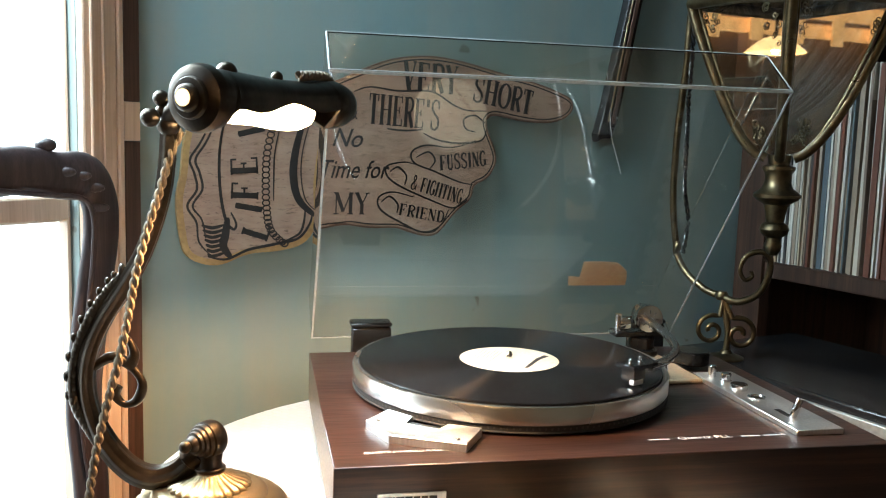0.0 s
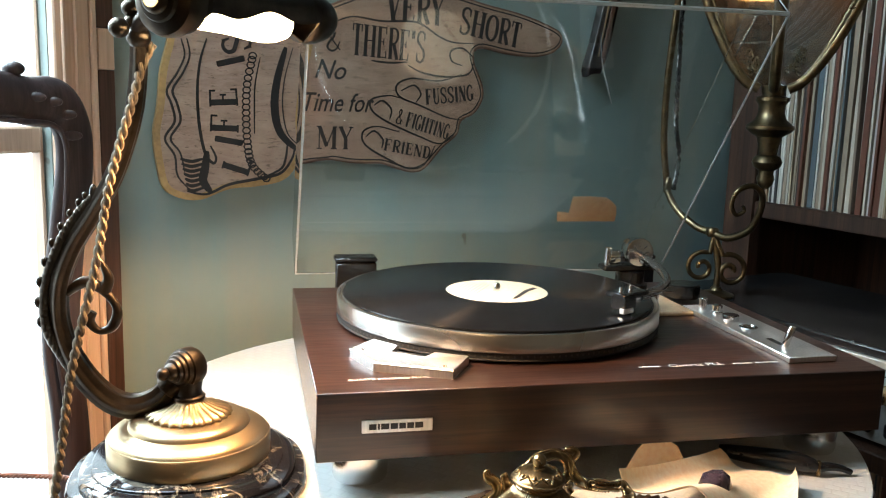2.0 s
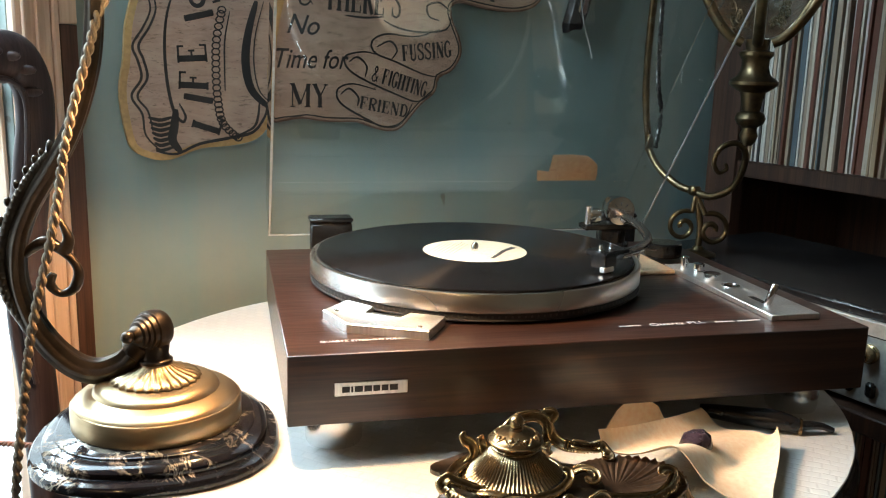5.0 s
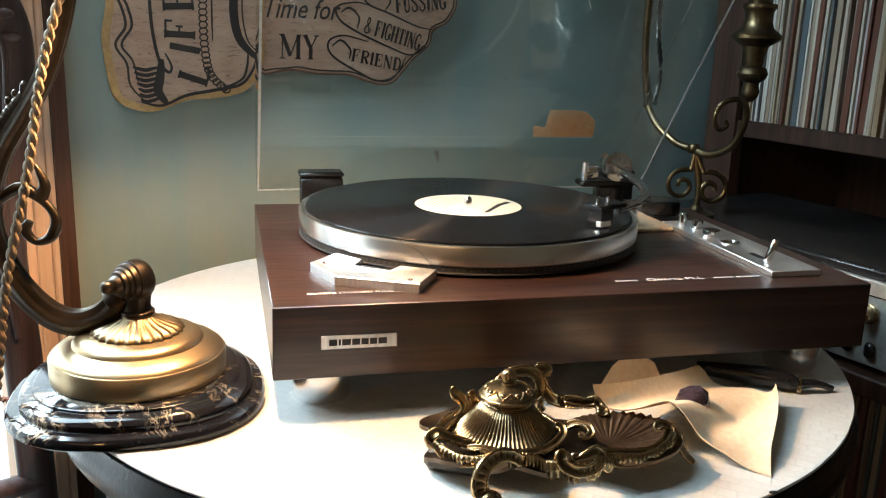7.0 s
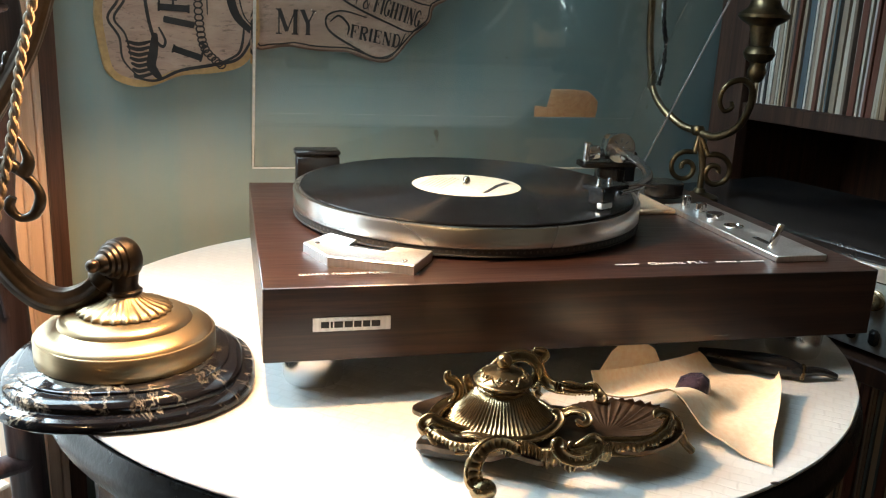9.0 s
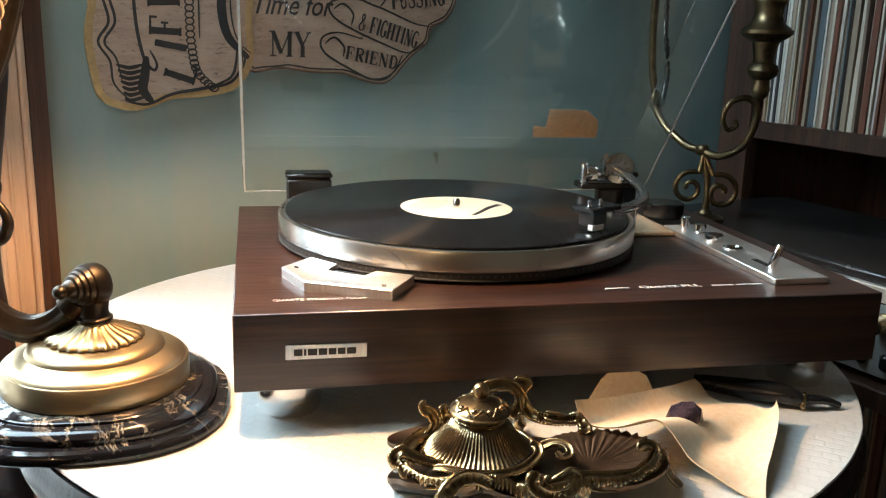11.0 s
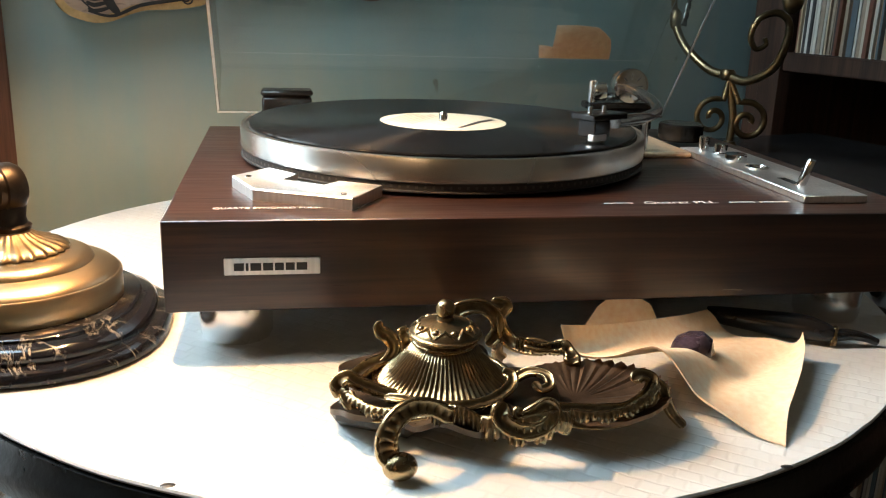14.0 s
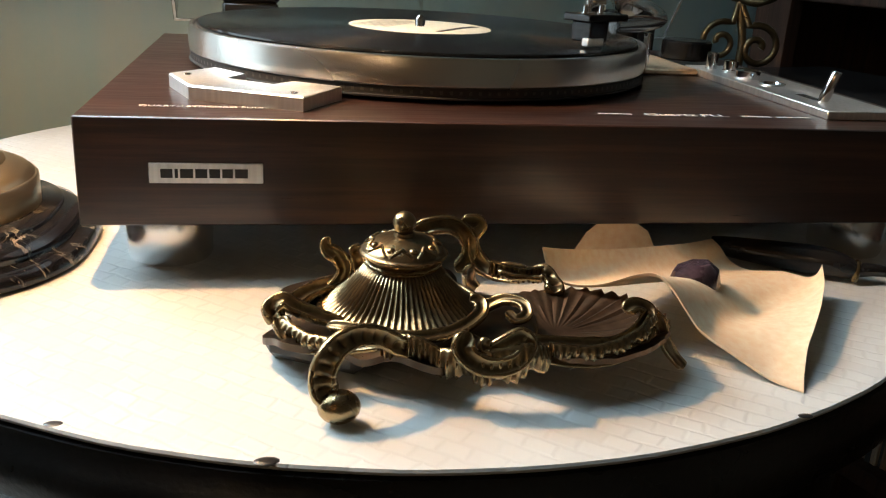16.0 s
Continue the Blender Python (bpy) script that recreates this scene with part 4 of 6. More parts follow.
for a, b in zip(ring, ring[1:]):
    for k in range(NA):
        shade.faces.new((a[0][k], a[0][k + 1], b[0][k + 1], b[0][k]))
        shade.faces.new((a[1][k], b[1][k], b[1][k + 1], a[1][k + 1]))
    for k in (0, NA):
        shade.faces.new((a[0][k], b[0][k], b[1][k], a[1][k]))
for row in (ring[0], ring[-1]):
    for k in range(NA):
        shade.faces.new((row[0][k], row[0][k + 1], row[1][k + 1], row[1][k]))
part("shade", shade, M_BRONZE, head, "bronze tube shade with a scalloped lower edge")
# cream reflector added inside the bronze shade to widen the bulb's glow
lining = bmesh.new()
rows = [[[lining.verts.new(HM @ Vector((s * math.cos(down_a + math.pi + radians(86) * (2 * k / NA - 1)), s * math.sin(down_a + math.pi + radians(86) * (2 * k / NA - 1)), 0.022 + 0.118 * i / 12))) for k in range(NA + 1)] for s in (0.0146, 0.0138)] for i in range(13)]
for a, b in zip(rows, rows[1:]):
    for k in range(NA):
        lining.faces.new((a[0][k], a[0][k + 1], b[0][k + 1], b[0][k]))
        lining.faces.new((a[1][k], b[1][k], b[1][k + 1], a[1][k + 1]))
    for k in (0, NA):
        lining.faces.new((a[0][k], b[0][k], b[1][k], a[1][k]))
for row in (rows[0], rows[-1]):
    for k in range(NA):
        lining.faces.new((row[0][k], row[0][k + 1], row[1][k + 1], row[1][k]))
part("shade_lining", lining, M_REFLECTOR, head, "cream reflector added inside the shade")
part("bulb", lathe([(0.0006, 0.0150), (0.0060, 0.0160), (0.0085, 0.0220), (0.0092, 0.0400), (0.0102, 0.0620), (0.0125, 0.0820), (0.0136, 0.0980), (0.0132, 0.1100), (0.0108, 0.1210), (0.0060, 0.1270), (0.0006, 0.1285)], 32, Matrix.Translation((0, 0, -0.0065)) @ HM), M_BULB, head, "glowing pear-shaped bulb")
part("hanger", tube(spline([(-0.3125, -0.156, 1.0760), (-0.3110, -0.162, 1.0880), (-0.2980, -0.180, 1.0960), (-0.2620, -0.205, 1.0985)], 6), lambda t: 0.0062 - 0.001 * t, 16), M_BRONZE, head)
for p, r in (((-0.3125, -0.157, 1.0800), 0.0085), ((-0.3240, -0.168, 1.0850), 0.0070), ((-0.3170, -0.160, 1.0990), 0.0062), ((-0.3160, -0.160, 1.0900), 0.0055)):
    part("ball_knob", ball(p, r, 18), M_BRONZE, head)
for t, r in ((0.032, 0.0072), (0.088, 0.0045)):
    part("rivet", ball(HM @ (Vector((-math.cos(down_a), -math.sin(down_a), 0)) * 0.0175 + Vector((0, 0, t))), r, 14), M_BRONZE, head)


def twisted(path, r, turns, material, owner, name="cord", label=""):
    """Two strands wound round each other along a line."""
    path = [Vector(p) for p in path]
    far = np.cumsum([0.0] + [(b - a).length for a, b in zip(path, path[1:])])
    even = np.linspace(0, far[-1], turns * 10 + 1)
    path = [Vector([float(np.interp(e, far, [p[k] for p in path])) for k in range(3)]) for e in even]
    for ph in (0.0, math.pi):
        out = []
        for i, p in enumerate(path):
            d = (path[min(len(path) - 1, i + 1)] - path[max(0, i - 1)]).normalized()
            s = d.cross(Vector((0, 1, 0.1))).normalized()
            q = s.cross(d)
            a = ph + turns * 2 * math.pi * i / (len(path) - 1)
            out.append(p + (s * math.cos(a) + q * math.sin(a)) * r * 0.62)
        part(name, tube(out, r * 0.72, 8), material, owner, label)


cordline = spline([(-0.3040, -0.150, 1.0760), (-0.3110, -0.158, 1.0590), (-0.3190, -0.162, 1.0300), (-0.3270, -0.164, 1.0040), (-0.3355, -0.166, 0.9700), (-0.3410, -0.168, 0.9380), (-0.3480, -0.170, 0.9050), (-0.3560, -0.172, 0.8740), (-0.3640, -0.173, 0.8380), (-0.3710, -0.173, 0.7930), (-0.3790, -0.173, 0.7400), (-0.3860, -0.168, 0.6600), (-0.3900, -0.155, 0.5000), (-0.3900, -0.140, 0.2500), (-0.3850, -0.120, 0.0060)], 26)
twisted(cordline, 0.0026, 64, M_ROPE, lamp, "cord", "twisted cotton lamp cord")
topcord = spline([HM @ Vector((0.004, 0.0, 0.165)) + Vector((0, 0, 0.018)), HM @ Vector((0.0, 0, 0.150)) + Vector((0, 0, 0.0215)), HM @ Vector((-0.002, 0, 0.128)) + Vector((0, 0, 0.0210)), HM @ Vector((-0.003, 0, 0.110)) + Vector((0, 0, 0.0195))], 18)
twisted(topcord, 0.0030, 5, M_ROPE, lamp, "cord", "twisted cotton lamp cord")

red = thing("power_cord", (-0.345, -0.040, 0.69), "red brown twisted power cord beside the table", "cord")
twisted(spline([(-0.325, -0.080, 0.700), (-0.340, -0.060, 0.699), (-0.380, -0.020, 0.692), (-0.430, 0.020, 0.683), (-0.520, 0.060, 0.672)], 20), 0.0022, 24, M_REDCORD, red)

# ---- the chair in front of the window
CHM = BAY @ Matrix.Translation((0, 0.074, 0))
chair = thing("carved_chair", BAY @ Matrix.Translation((0.32, 0.22, 0)), "dark carved walnut chair with an open back by the window", "chair")


def chair_line(pts):
    return [CHM @ Vector((s, 0, z)) for s, z in pts]


MID = 0.335
right = [(0.108, 0.02), (0.108, 0.30), (0.113, 0.50), (0.119, 0.70), (0.126, 0.79), (0.120, 0.86), (0.110, 0.92), (0.102, 0.97), (0.104, 1.005), (0.120, 1.027), (0.150, 1.030), (0.185, 1.036), (0.225, 1.034), (0.28, 1.045), (MID, 1.060)]
line = spline(chair_line(right), 8)
part("back_frame", tube(line, lambda t: 0.0195 + 0.004 * math.exp(-((t - 0.66) / 0.06) ** 2) + 0.006 * max(0, (t - 0.62) / 0.38), 20, flat=0.62, up=N.copy()), M_CHAIR, chair, "carved walnut back rail and post")
mirror = [(2 * MID - s, z) for s, z in right]
part("back_frame", tube(spline(chair_line(mirror), 8), lambda t: 0.0195 + 0.006 * max(0, (t - 0.62) / 0.38), 20, flat=0.62, up=N.copy()), M_CHAIR, chair)
part("carved_bead", tube(spline([p + N * 0.014 for p in chair_line([(0.131, 0.72), (0.140, 0.80), (0.131, 0.88), (0.122, 0.95), (0.121, 0.99), (0.134, 1.008), (0.165, 1.012), (0.20, 1.016), (0.26, 1.022)])], 8), 0.0028, 8), M_CHAIR, chair)
part("carved_knob", ball(CHM @ Vector((0.162, 0, 1.059)), 0.008, 14, None, (1.25, 1.0, 0.85)), M_CHAIR, chair)
for k, (s, z) in enumerate(((0.118, 1.018), (0.133, 1.030), (0.113, 0.998), (0.150, 1.034))):
    part("carved_leaf", ball(CHM @ Vector((s, 0.013, z)), 0.006, 10, None, (1.6, 0.7, 0.8)), M_CHAIR, chair)
part("lower_rail", tube(spline(chair_line([(0.118, 0.56), (0.22, 0.575), (MID, 0.58), (0.45, 0.575), (0.552, 0.56)]), 8), 0.014, 12, flat=0.7), M_CHAIR, chair)
part("seat_frame", box((0.095, 0.06, 0.40), (0.575, 0.46, 0.445), 0.012, BAY), M_CHAIR, chair)
part("seat_cushion", box((0.105, 0.075, 0.4455), (0.565, 0.45, 0.495), 0.02, BAY, 4), plain("grey upholstery", (0.28, 0.27, 0.25), (0.36, 0.35, 0.33), 0.85, scale=60, bump=0.3), chair, "pale grey upholstered seat")
for s in (0.12, 0.55):
    part("leg", tube(spline([BAY @ Vector((s, 0.44, 0.40)), BAY @ Vector((s, 0.455, 0.25)), BAY @ Vector((s, 0.445, 0.08)), BAY @ Vector((s, 0.455, 0.0))], 6), lambda t: 0.020 - 0.008 * t, 12), M_CHAIR, chair)

# ---- the wooden sign on the wall
SG = Matrix(((U.x, 0, V.x, CORNER.x), (U.y, 0, V.y, CORNER.y), (0, 1, 0, 0), (0, 0, 0, 1))) @ Matrix.Translation((0, 0, 0.004))
sign = thing("wall_sign", room(-0.08, 0.004, 1.05), "cut-out weathered wooden sign with black lettering on the wall", "sign")


def board(pts, z0, z1, name, label, edge):
    line = [(p.x, p.y) for p in spline([(*p, 0) for p in pts], 5, True)]
    return part(name, prism(line, z0, z1, SG, 0.0012), edge, sign, label), line


def inset(line, d):
    n, out = len(line), []
    for i in range(n):
        a, b = Vector(line[i - 1]), Vector(line[(i + 1) % n])
        t = (b - a).normalized()
        out.append((line[i][0] - t.y * d, line[i][1] + t.x * d))
    return out


arrow = [(-0.205, 1.120), (-0.162, 1.147), (-0.124, 1.164), (-0.085, 1.178), (-0.035, 1.1845), (0.017, 1.1805), (0.071, 1.1705), (0.128, 1.162), (0.173, 1.151), (0.199, 1.141), (0.204, 1.129), (0.192, 1.114), (0.161, 1.105), (0.117, 1.106), (0.069, 1.1126),
         (0.0565, 1.104), (0.060, 1.089), (0.0725, 1.063), (0.0735, 1.044), (0.060, 1.024), (0.040, 1.015), (0.036, 0.997), (0.012, 0.978), (-0.013, 0.9515), (-0.032, 0.946), (-0.055, 0.951), (-0.078, 0.958), (-0.116, 0.959), (-0.155, 0.9645), (-0.200, 0.972)][::-1]
cuff = [(-0.335, 1.125), (-0.270, 1.138), (-0.208, 1.140), (-0.172, 1.124), (-0.180, 1.076), (-0.188, 1.020), (-0.187, 0.979), (-0.194, 0.9565), (-0.211, 0.939), (-0.243, 0.932), (-0.278, 0.9295), (-0.311, 0.918), (-0.335, 0.920), (-0.354, 0.932), (-0.361, 0.960), (-0.364, 0.9955), (-0.3585, 1.0275), (-0.355, 1.0625), (-0.347, 1.094)][::-1]
b1, l1 = board(arrow, 0.0, 0.009, "arrow_board", "pointing board with brown edge", M_BROWNEDGE)
b2, l2 = board(cuff, 0.0015, 0.0105, "side_board", "scalloped side board with raw edge", M_SIGNEDGE)
part("printed_face", prism(inset(l1, 0.0022), 0.0090, 0.0094, SG), M_SIGN, b1, "weathered tan printed face", 0)
part("printed_face", prism(inset(l2, 0.0075), 0.0105, 0.0109, SG), M_SIGN, b2, "weathered tan printed face", 0)
FA, FC = SG @ Matrix.Translation((0, 0, 0.0095)), SG @ Matrix.Translation((0, 0, 0.0110))


def stroke(owner, m, pts, w=0.0022, closed=False):
    part("painted_line", ribbon(pts, (lambda t: w * (0.45 + 0.75 * math.sin(math.pi * min(1, max(0, t))) ** 0.6)) if not closed else w, m, 0.0003, 7, closed), M_INK, owner, smooth=0)


part("outline", ribbon(inset(l1, 0.0052)[::3], 0.0018, FA, 0.0003, 2, True), M_INK, b1, smooth=0)
for pts in ([(-0.1422, 1.1337), (-0.1194, 1.1407), (-0.0801, 1.1377), (-0.0313, 1.1394), (0.0029, 1.1234), (0.0248, 1.1172), (0.0557, 1.1174)],
            [(-0.0422, 1.0848), (-0.021, 1.0762), (0.0134, 1.0722), (0.0484, 1.0772), (0.0568, 1.0926)],
            [(0.0391, 1.0881), (0.0231, 1.0927), (0.0208, 1.1059), (0.0382, 1.1105), (0.0547, 1.1001)],
            [(0.0376, 1.0163), (0.0154, 1.0198), (-0.0239, 1.0341), (-0.0535, 1.0445), (-0.058, 1.0589), (-0.0376, 1.0683), (0.0049, 1.0667), (0.0396, 1.0769)],
            [(-0.052, 1.0518), (-0.0331, 1.0596), (-0.0227, 1.0489), (-0.03, 1.0377)],
            [(0.0295, 0.9949), (0.0078, 0.9842), (-0.0226, 0.9932), (-0.0691, 1.0114), (-0.092, 1.0256), (-0.0939, 1.0399), (-0.0699, 1.0455), (-0.0534, 1.043)],
            [(-0.0898, 1.0328), (-0.0779, 1.0388), (-0.0654, 1.0282), (-0.0675, 1.015)],
            [(0.0009, 0.9819), (-0.013, 0.9592), (-0.0384, 0.952), (-0.0679, 0.9636), (-0.1007, 0.9821), (-0.1051, 0.9987), (-0.0852, 1.0061), (-0.0523, 0.999)],
            [(-0.101, 0.993), (-0.0891, 1.0003), (-0.0767, 0.9894), (-0.0781, 0.9784)],
            [(-0.095, 1.0885), (-0.07, 1.0868), (-0.0422, 1.0890)]):
    stroke(b1, FA, pts)
for pts, w in (([(-0.3313, 1.1014), (-0.3278, 1.0826), (-0.3363, 1.0632), (-0.3482, 1.0437), (-0.3434, 1.0278), (-0.3404, 1.0085), (-0.3516, 0.9891), (-0.341, 0.9695), (-0.3382, 0.9465), (-0.3241, 0.9295)], 0.0024),
               ([(-0.3249, 1.1018), (-0.322, 1.0829), (-0.3299, 1.0634), (-0.3418, 1.0439), (-0.337, 1.0279), (-0.334, 1.0086), (-0.3453, 0.9891), (-0.3348, 0.9727), (-0.330, 0.950)], 0.0024),
               ([(-0.3023, 1.103), (-0.3104, 1.077), (-0.314, 1.0446), (-0.3126, 1.0055), (-0.3063, 0.9725), (-0.2971, 0.9605), (-0.2935, 0.967), (-0.3000, 0.981)], 0.0030),
               ([(-0.2079, 1.0981), (-0.2185, 1.0607), (-0.222, 1.0268), (-0.2148, 0.9961), (-0.1928, 0.9753)], 0.0085),
               ([(-0.199, 1.0981), (-0.2095, 1.0607), (-0.212, 1.0268), (-0.2058, 0.9961), (-0.1900, 0.9803)], 0.0014),
               ([(-0.3280, 0.9285), (-0.3055, 0.9243), (-0.2782, 0.9351), (-0.2434, 0.9412), (-0.2147, 0.9476), (-0.2002, 0.9649), (-0.1965, 0.9788)], 0.0030),
               ([(-0.2395, 1.085), (-0.246, 1.053), (-0.247, 1.02), (-0.247, 0.995)], 0.0016),
               ([(-0.2327, 0.944), (-0.214, 0.953), (-0.208, 0.966), (-0.206, 0.983)], 0.0026)):
    stroke(b2, FC, pts, w)
for k in range(7):
    z = 0.9660 - 0.0057 * k
    stroke(b2, FC, [(-0.3350 + 0.0012 * k, z), (-0.322, z - 0.0032), (-0.3085, z)], 0.0034)
stroke(b2, FC, [(-0.304, 0.975), (-0.3065, 0.955), (-0.309, 0.940), (-0.300, 0.9265)], 0.0085)
chain = spline([(*p, 0) for p in ((-0.2486, 1.0862), (-0.2556, 1.0529), (-0.2571, 1.0195), (-0.2559, 0.9858), (-0.2504, 0.9585), (-0.2327, 0.941))], 5)
for p in chain:
    c = [(p.x + 0.0046 * math.cos(a), p.y + 0.0036 * math.sin(a)) for a in (0, 1.05, 2.1, 3.14, 4.2, 5.25)]
    part("painted_loop", ribbon(c, 0.0016, FC, 0.0003, 3, True), M_INK, b2, smooth=0)


def words(text, u, z, size, owner, m, turn=0.0, squeeze=1.0, shear=0.0, bold=0.006):
    part("lettering", lettering(text, size, m @ Matrix.Translation((u, z, 0.0002)) @ Matrix.Rotation(radians(turn), 4, "Z"), 0.00015, shear, squeeze, size * bold), M_INK, owner, "worn black painted lettering", 0)


# Roman capitals: stems, thin strokes and serifs on a unit square; w marks the width, 1 a thick stroke, 0 a thin one
ROUND = {
    "S": [([(0.84, 0.74), (0.78, 0.93), (0.50, 1.0), (0.22, 0.90), (0.20, 0.68), (0.50, 0.52), (0.80, 0.36), (0.82, 0.12), (0.52, 0.0), (0.22, 0.07), (0.14, 0.28)], 0.6)],
    "O": [([(0.5, 1.0), (0.20, 0.85), (0.10, 0.5), (0.20, 0.15), (0.5, 0.0)], 0.9), ([(0.5, 1.0), (0.80, 0.85), (0.90, 0.5), (0.80, 0.15), (0.5, 0.0)], 0.9)],
    "R": [([(0.24, 0.98), (0.62, 0.98), (0.84, 0.86), (0.84, 0.66), (0.60, 0.51), (0.24, 0.51)], 0.6)],
    "U": [([(0.22, 0.40), (0.24, 0.12), (0.5, 0.0), (0.76, 0.12), (0.78, 0.40)], 0.5)],
    "G": [([(0.86, 0.76), (0.72, 0.95), (0.48, 1.0), (0.20, 0.84), (0.12, 0.5), (0.20, 0.16), (0.50, 0.0), (0.80, 0.10)], 0.7)],
    "D": [([(0.24, 0.98), (0.60, 0.97), (0.86, 0.74), (0.88, 0.48), (0.82, 0.22), (0.58, 0.03), (0.24, 0.02)], 0.7)],
    "&": [([(0.92, 0.42), (0.72, 0.12), (0.42, 0.0), (0.16, 0.10), (0.16, 0.32), (0.52, 0.62), (0.60, 0.84), (0.45, 0.98), (0.28, 0.86), (0.34, 0.64), (0.92, 0.02)], 0.5)],
}
STEMS = {"I": [0.5], "L": [0.24], "F": [0.24], "E": [0.24], "R": [0.24], "H": [0.2, 0.8], "T": [0.5], "D": [0.24]}
BARS_THIN = {
    "L": [(0.24, 0.03, 0.88, 0.03), (0.88, 0.0, 0.88, 0.24)], "F": [(0.24, 0.97, 0.86, 0.97), (0.86, 1.0, 0.86, 0.76), (0.24, 0.52, 0.62, 0.52), (0.62, 0.40, 0.62, 0.64)],
    "E": [(0.24, 0.97, 0.84, 0.97), (0.84, 1.0, 0.84, 0.78), (0.24, 0.52, 0.62, 0.52), (0.62, 0.41, 0.62, 0.63), (0.24, 0.03, 0.88, 0.03), (0.88, 0.0, 0.88, 0.24)],
    "H": [(0.2, 0.51, 0.8, 0.51)], "T": [(0.10, 0.97, 0.90, 0.97), (0.10, 1.0, 0.10, 0.76), (0.90, 1.0, 0.90, 0.76)],
    "M": [(0.14, 0.0, 0.14, 1.0), (0.5, 0.12, 0.86, 1.0), (0.02, 0.02, 0.27, 0.02), (0.70, 0.02, 0.99, 0.02), (0.0, 0.98, 0.2, 0.98), (0.82, 0.98, 0.99, 0.98)],
    "N": [(0.18, 0.0, 0.18, 1.0), (0.82, 0.0, 0.82, 1.0), (0.06, 0.02, 0.32, 0.02), (0.68, 0.98, 0.94, 0.98), (0.04, 0.98, 0.2, 0.98)],
    "Y": [(0.88, 1.0, 0.5, 0.46), (0.0, 0.98, 0.30, 0.98), (0.72, 0.98, 1.0, 0.98), (0.34, 0.02, 0.66, 0.02)],
    "V": [(0.88, 1.0, 0.5, 0.0), (0.0, 0.98, 0.30, 0.98), (0.72, 0.98, 1.0, 0.98)],
    "U": [(0.78, 0.38, 0.78, 1.0), (0.66, 0.98, 0.92, 0.98), (0.06, 0.98, 0.38, 0.98)], "G": [(0.62, 0.42, 0.98, 0.42)], "S": [(0.84, 0.70, 0.84, 0.98), (0.14, 0.02, 0.14, 0.30)],
}
BARS_THICK = {"M": [(0.14, 1.0, 0.5, 0.12), (0.86, 0.0, 0.86, 1.0)], "N": [(0.18, 1.0, 0.82, 0.0)], "Y": [(0.14, 1.0, 0.5, 0.46), (0.5, 0.0, 0.5, 0.48)], "V": [(0.14, 1.0, 0.5, 0.0)],
              "R": [(0.50, 0.52, 0.90, 0.0)], "U": [(0.22, 0.36, 0.22, 1.0)], "G": [(0.82, 0.06, 0.82, 0.42)], "'": [(0.5, 1.0, 0.5, 0.74)]}
WIDTHS = {"I": 0.55, "M": 1.25, "'": 0.45, "&": 1.05, " ": 0.5, "O": 1.05, "H": 1.1, "N": 1.05}


def roman(text, u, z, width, height, owner, m, turn=0.0, bold=1.0):
    """Worn Roman capitals, width and height in metres, as one mesh."""
    total = sum(WIDTHS.get(c, 0.92) for c in text)
    unit = width / total
    pose_m = m @ Matrix.Translation((u, z, 0.0001)) @ Matrix.Rotation(radians(turn), 4, "Z")
    thick, thin = bold * min(0.26 * unit, 0.17 * height), bold * min(0.085 * unit, 0.055 * height)
    bm, x0 = bmesh.new(), -width / 2

    def band(line, w):
        pts = [Vector((x0 + a * unit * WIDTHS.get(c, 0.92) * 0.94, (b - 0.5) * height, 0)) for a, b in line]
        rows = []
        for i, p in enumerate(pts):
            d = (pts[min(len(pts) - 1, i + 1)] - pts[max(0, i - 1)]).normalized()
            q = Vector((-d.y, d.x, 0)) * ((w(i / (len(pts) - 1)) if callable(w) else w) / 2)
            rows.append([bm.verts.new(pose_m @ (p + k)) for k in (q, -q, -q + Vector((0, 0, 0.0003)), q + Vector((0, 0, 0.0003)))])
        for a, b in zip(rows, rows[1:]):
            for k in range(4):
                bm.faces.new((a[k], a[(k + 1) % 4], b[(k + 1) % 4], b[k]))
        bm.faces.new(rows[0])
        bm.faces.new(rows[-1][::-1])

    for c in text:
        for x in STEMS.get(c, []):
            band([(x, 0.0), (x, 1.0)], thick)
            for y in (0.02, 0.98):
                band([(x - 0.20, y), (x + 0.20, y)], thin)
        for a in BARS_THIN.get(c, []):
            band([a[:2], a[2:]], thin)
        for a in BARS_THICK.get(c, []):
            band([a[:2], a[2:]], thick)
        for line, k in ROUND.get(c, []):
            fine = [(p.x, p.y) for p in spline([(*p, 0) for p in line], 5)]
            band(fine, lambda t: thin + (thick - thin) * k * math.sin(math.pi * t) ** 0.8)
        x0 += unit * WIDTHS.get(c, 0.92)
    part("lettering", bm, M_INK, owner, "worn black painted capitals", 0)


roman("VERY", -0.032, 1.1565, 0.084, 0.036, b1, FA, -2)
roman("SHORT", 0.0830, 1.1395, 0.100, 0.034, b1, FA, -9)
roman("&", -0.1460, 1.1110, 0.022, 0.026, b1, FA, 3)
roman("THERE'S", -0.0690, 1.1110, 0.106, 0.039, b1, FA, -3)
roman("MY", -0.1425, 0.9914, 0.051, 0.028, b1, FA, -1)
roman("FUSSING", 0.0212, 1.0490, 0.074, 0.020, b1, FA, 6, 1.15)
roman("& FIGHTING", -0.0175, 1.0095, 0.082, 0.0195, b1, FA, -15, 1.15)
roman("FRIEND", -0.0400, 0.9775, 0.070, 0.0155, b1, FA, -10, 1.15)
words("No", -0.1512, 1.0740, 0.033, b1, FA, -2, 0.95, 0.35)
words("Time for", -0.1420, 1.0340, 0.033, b1, FA, 0, 0.82, 0.35)
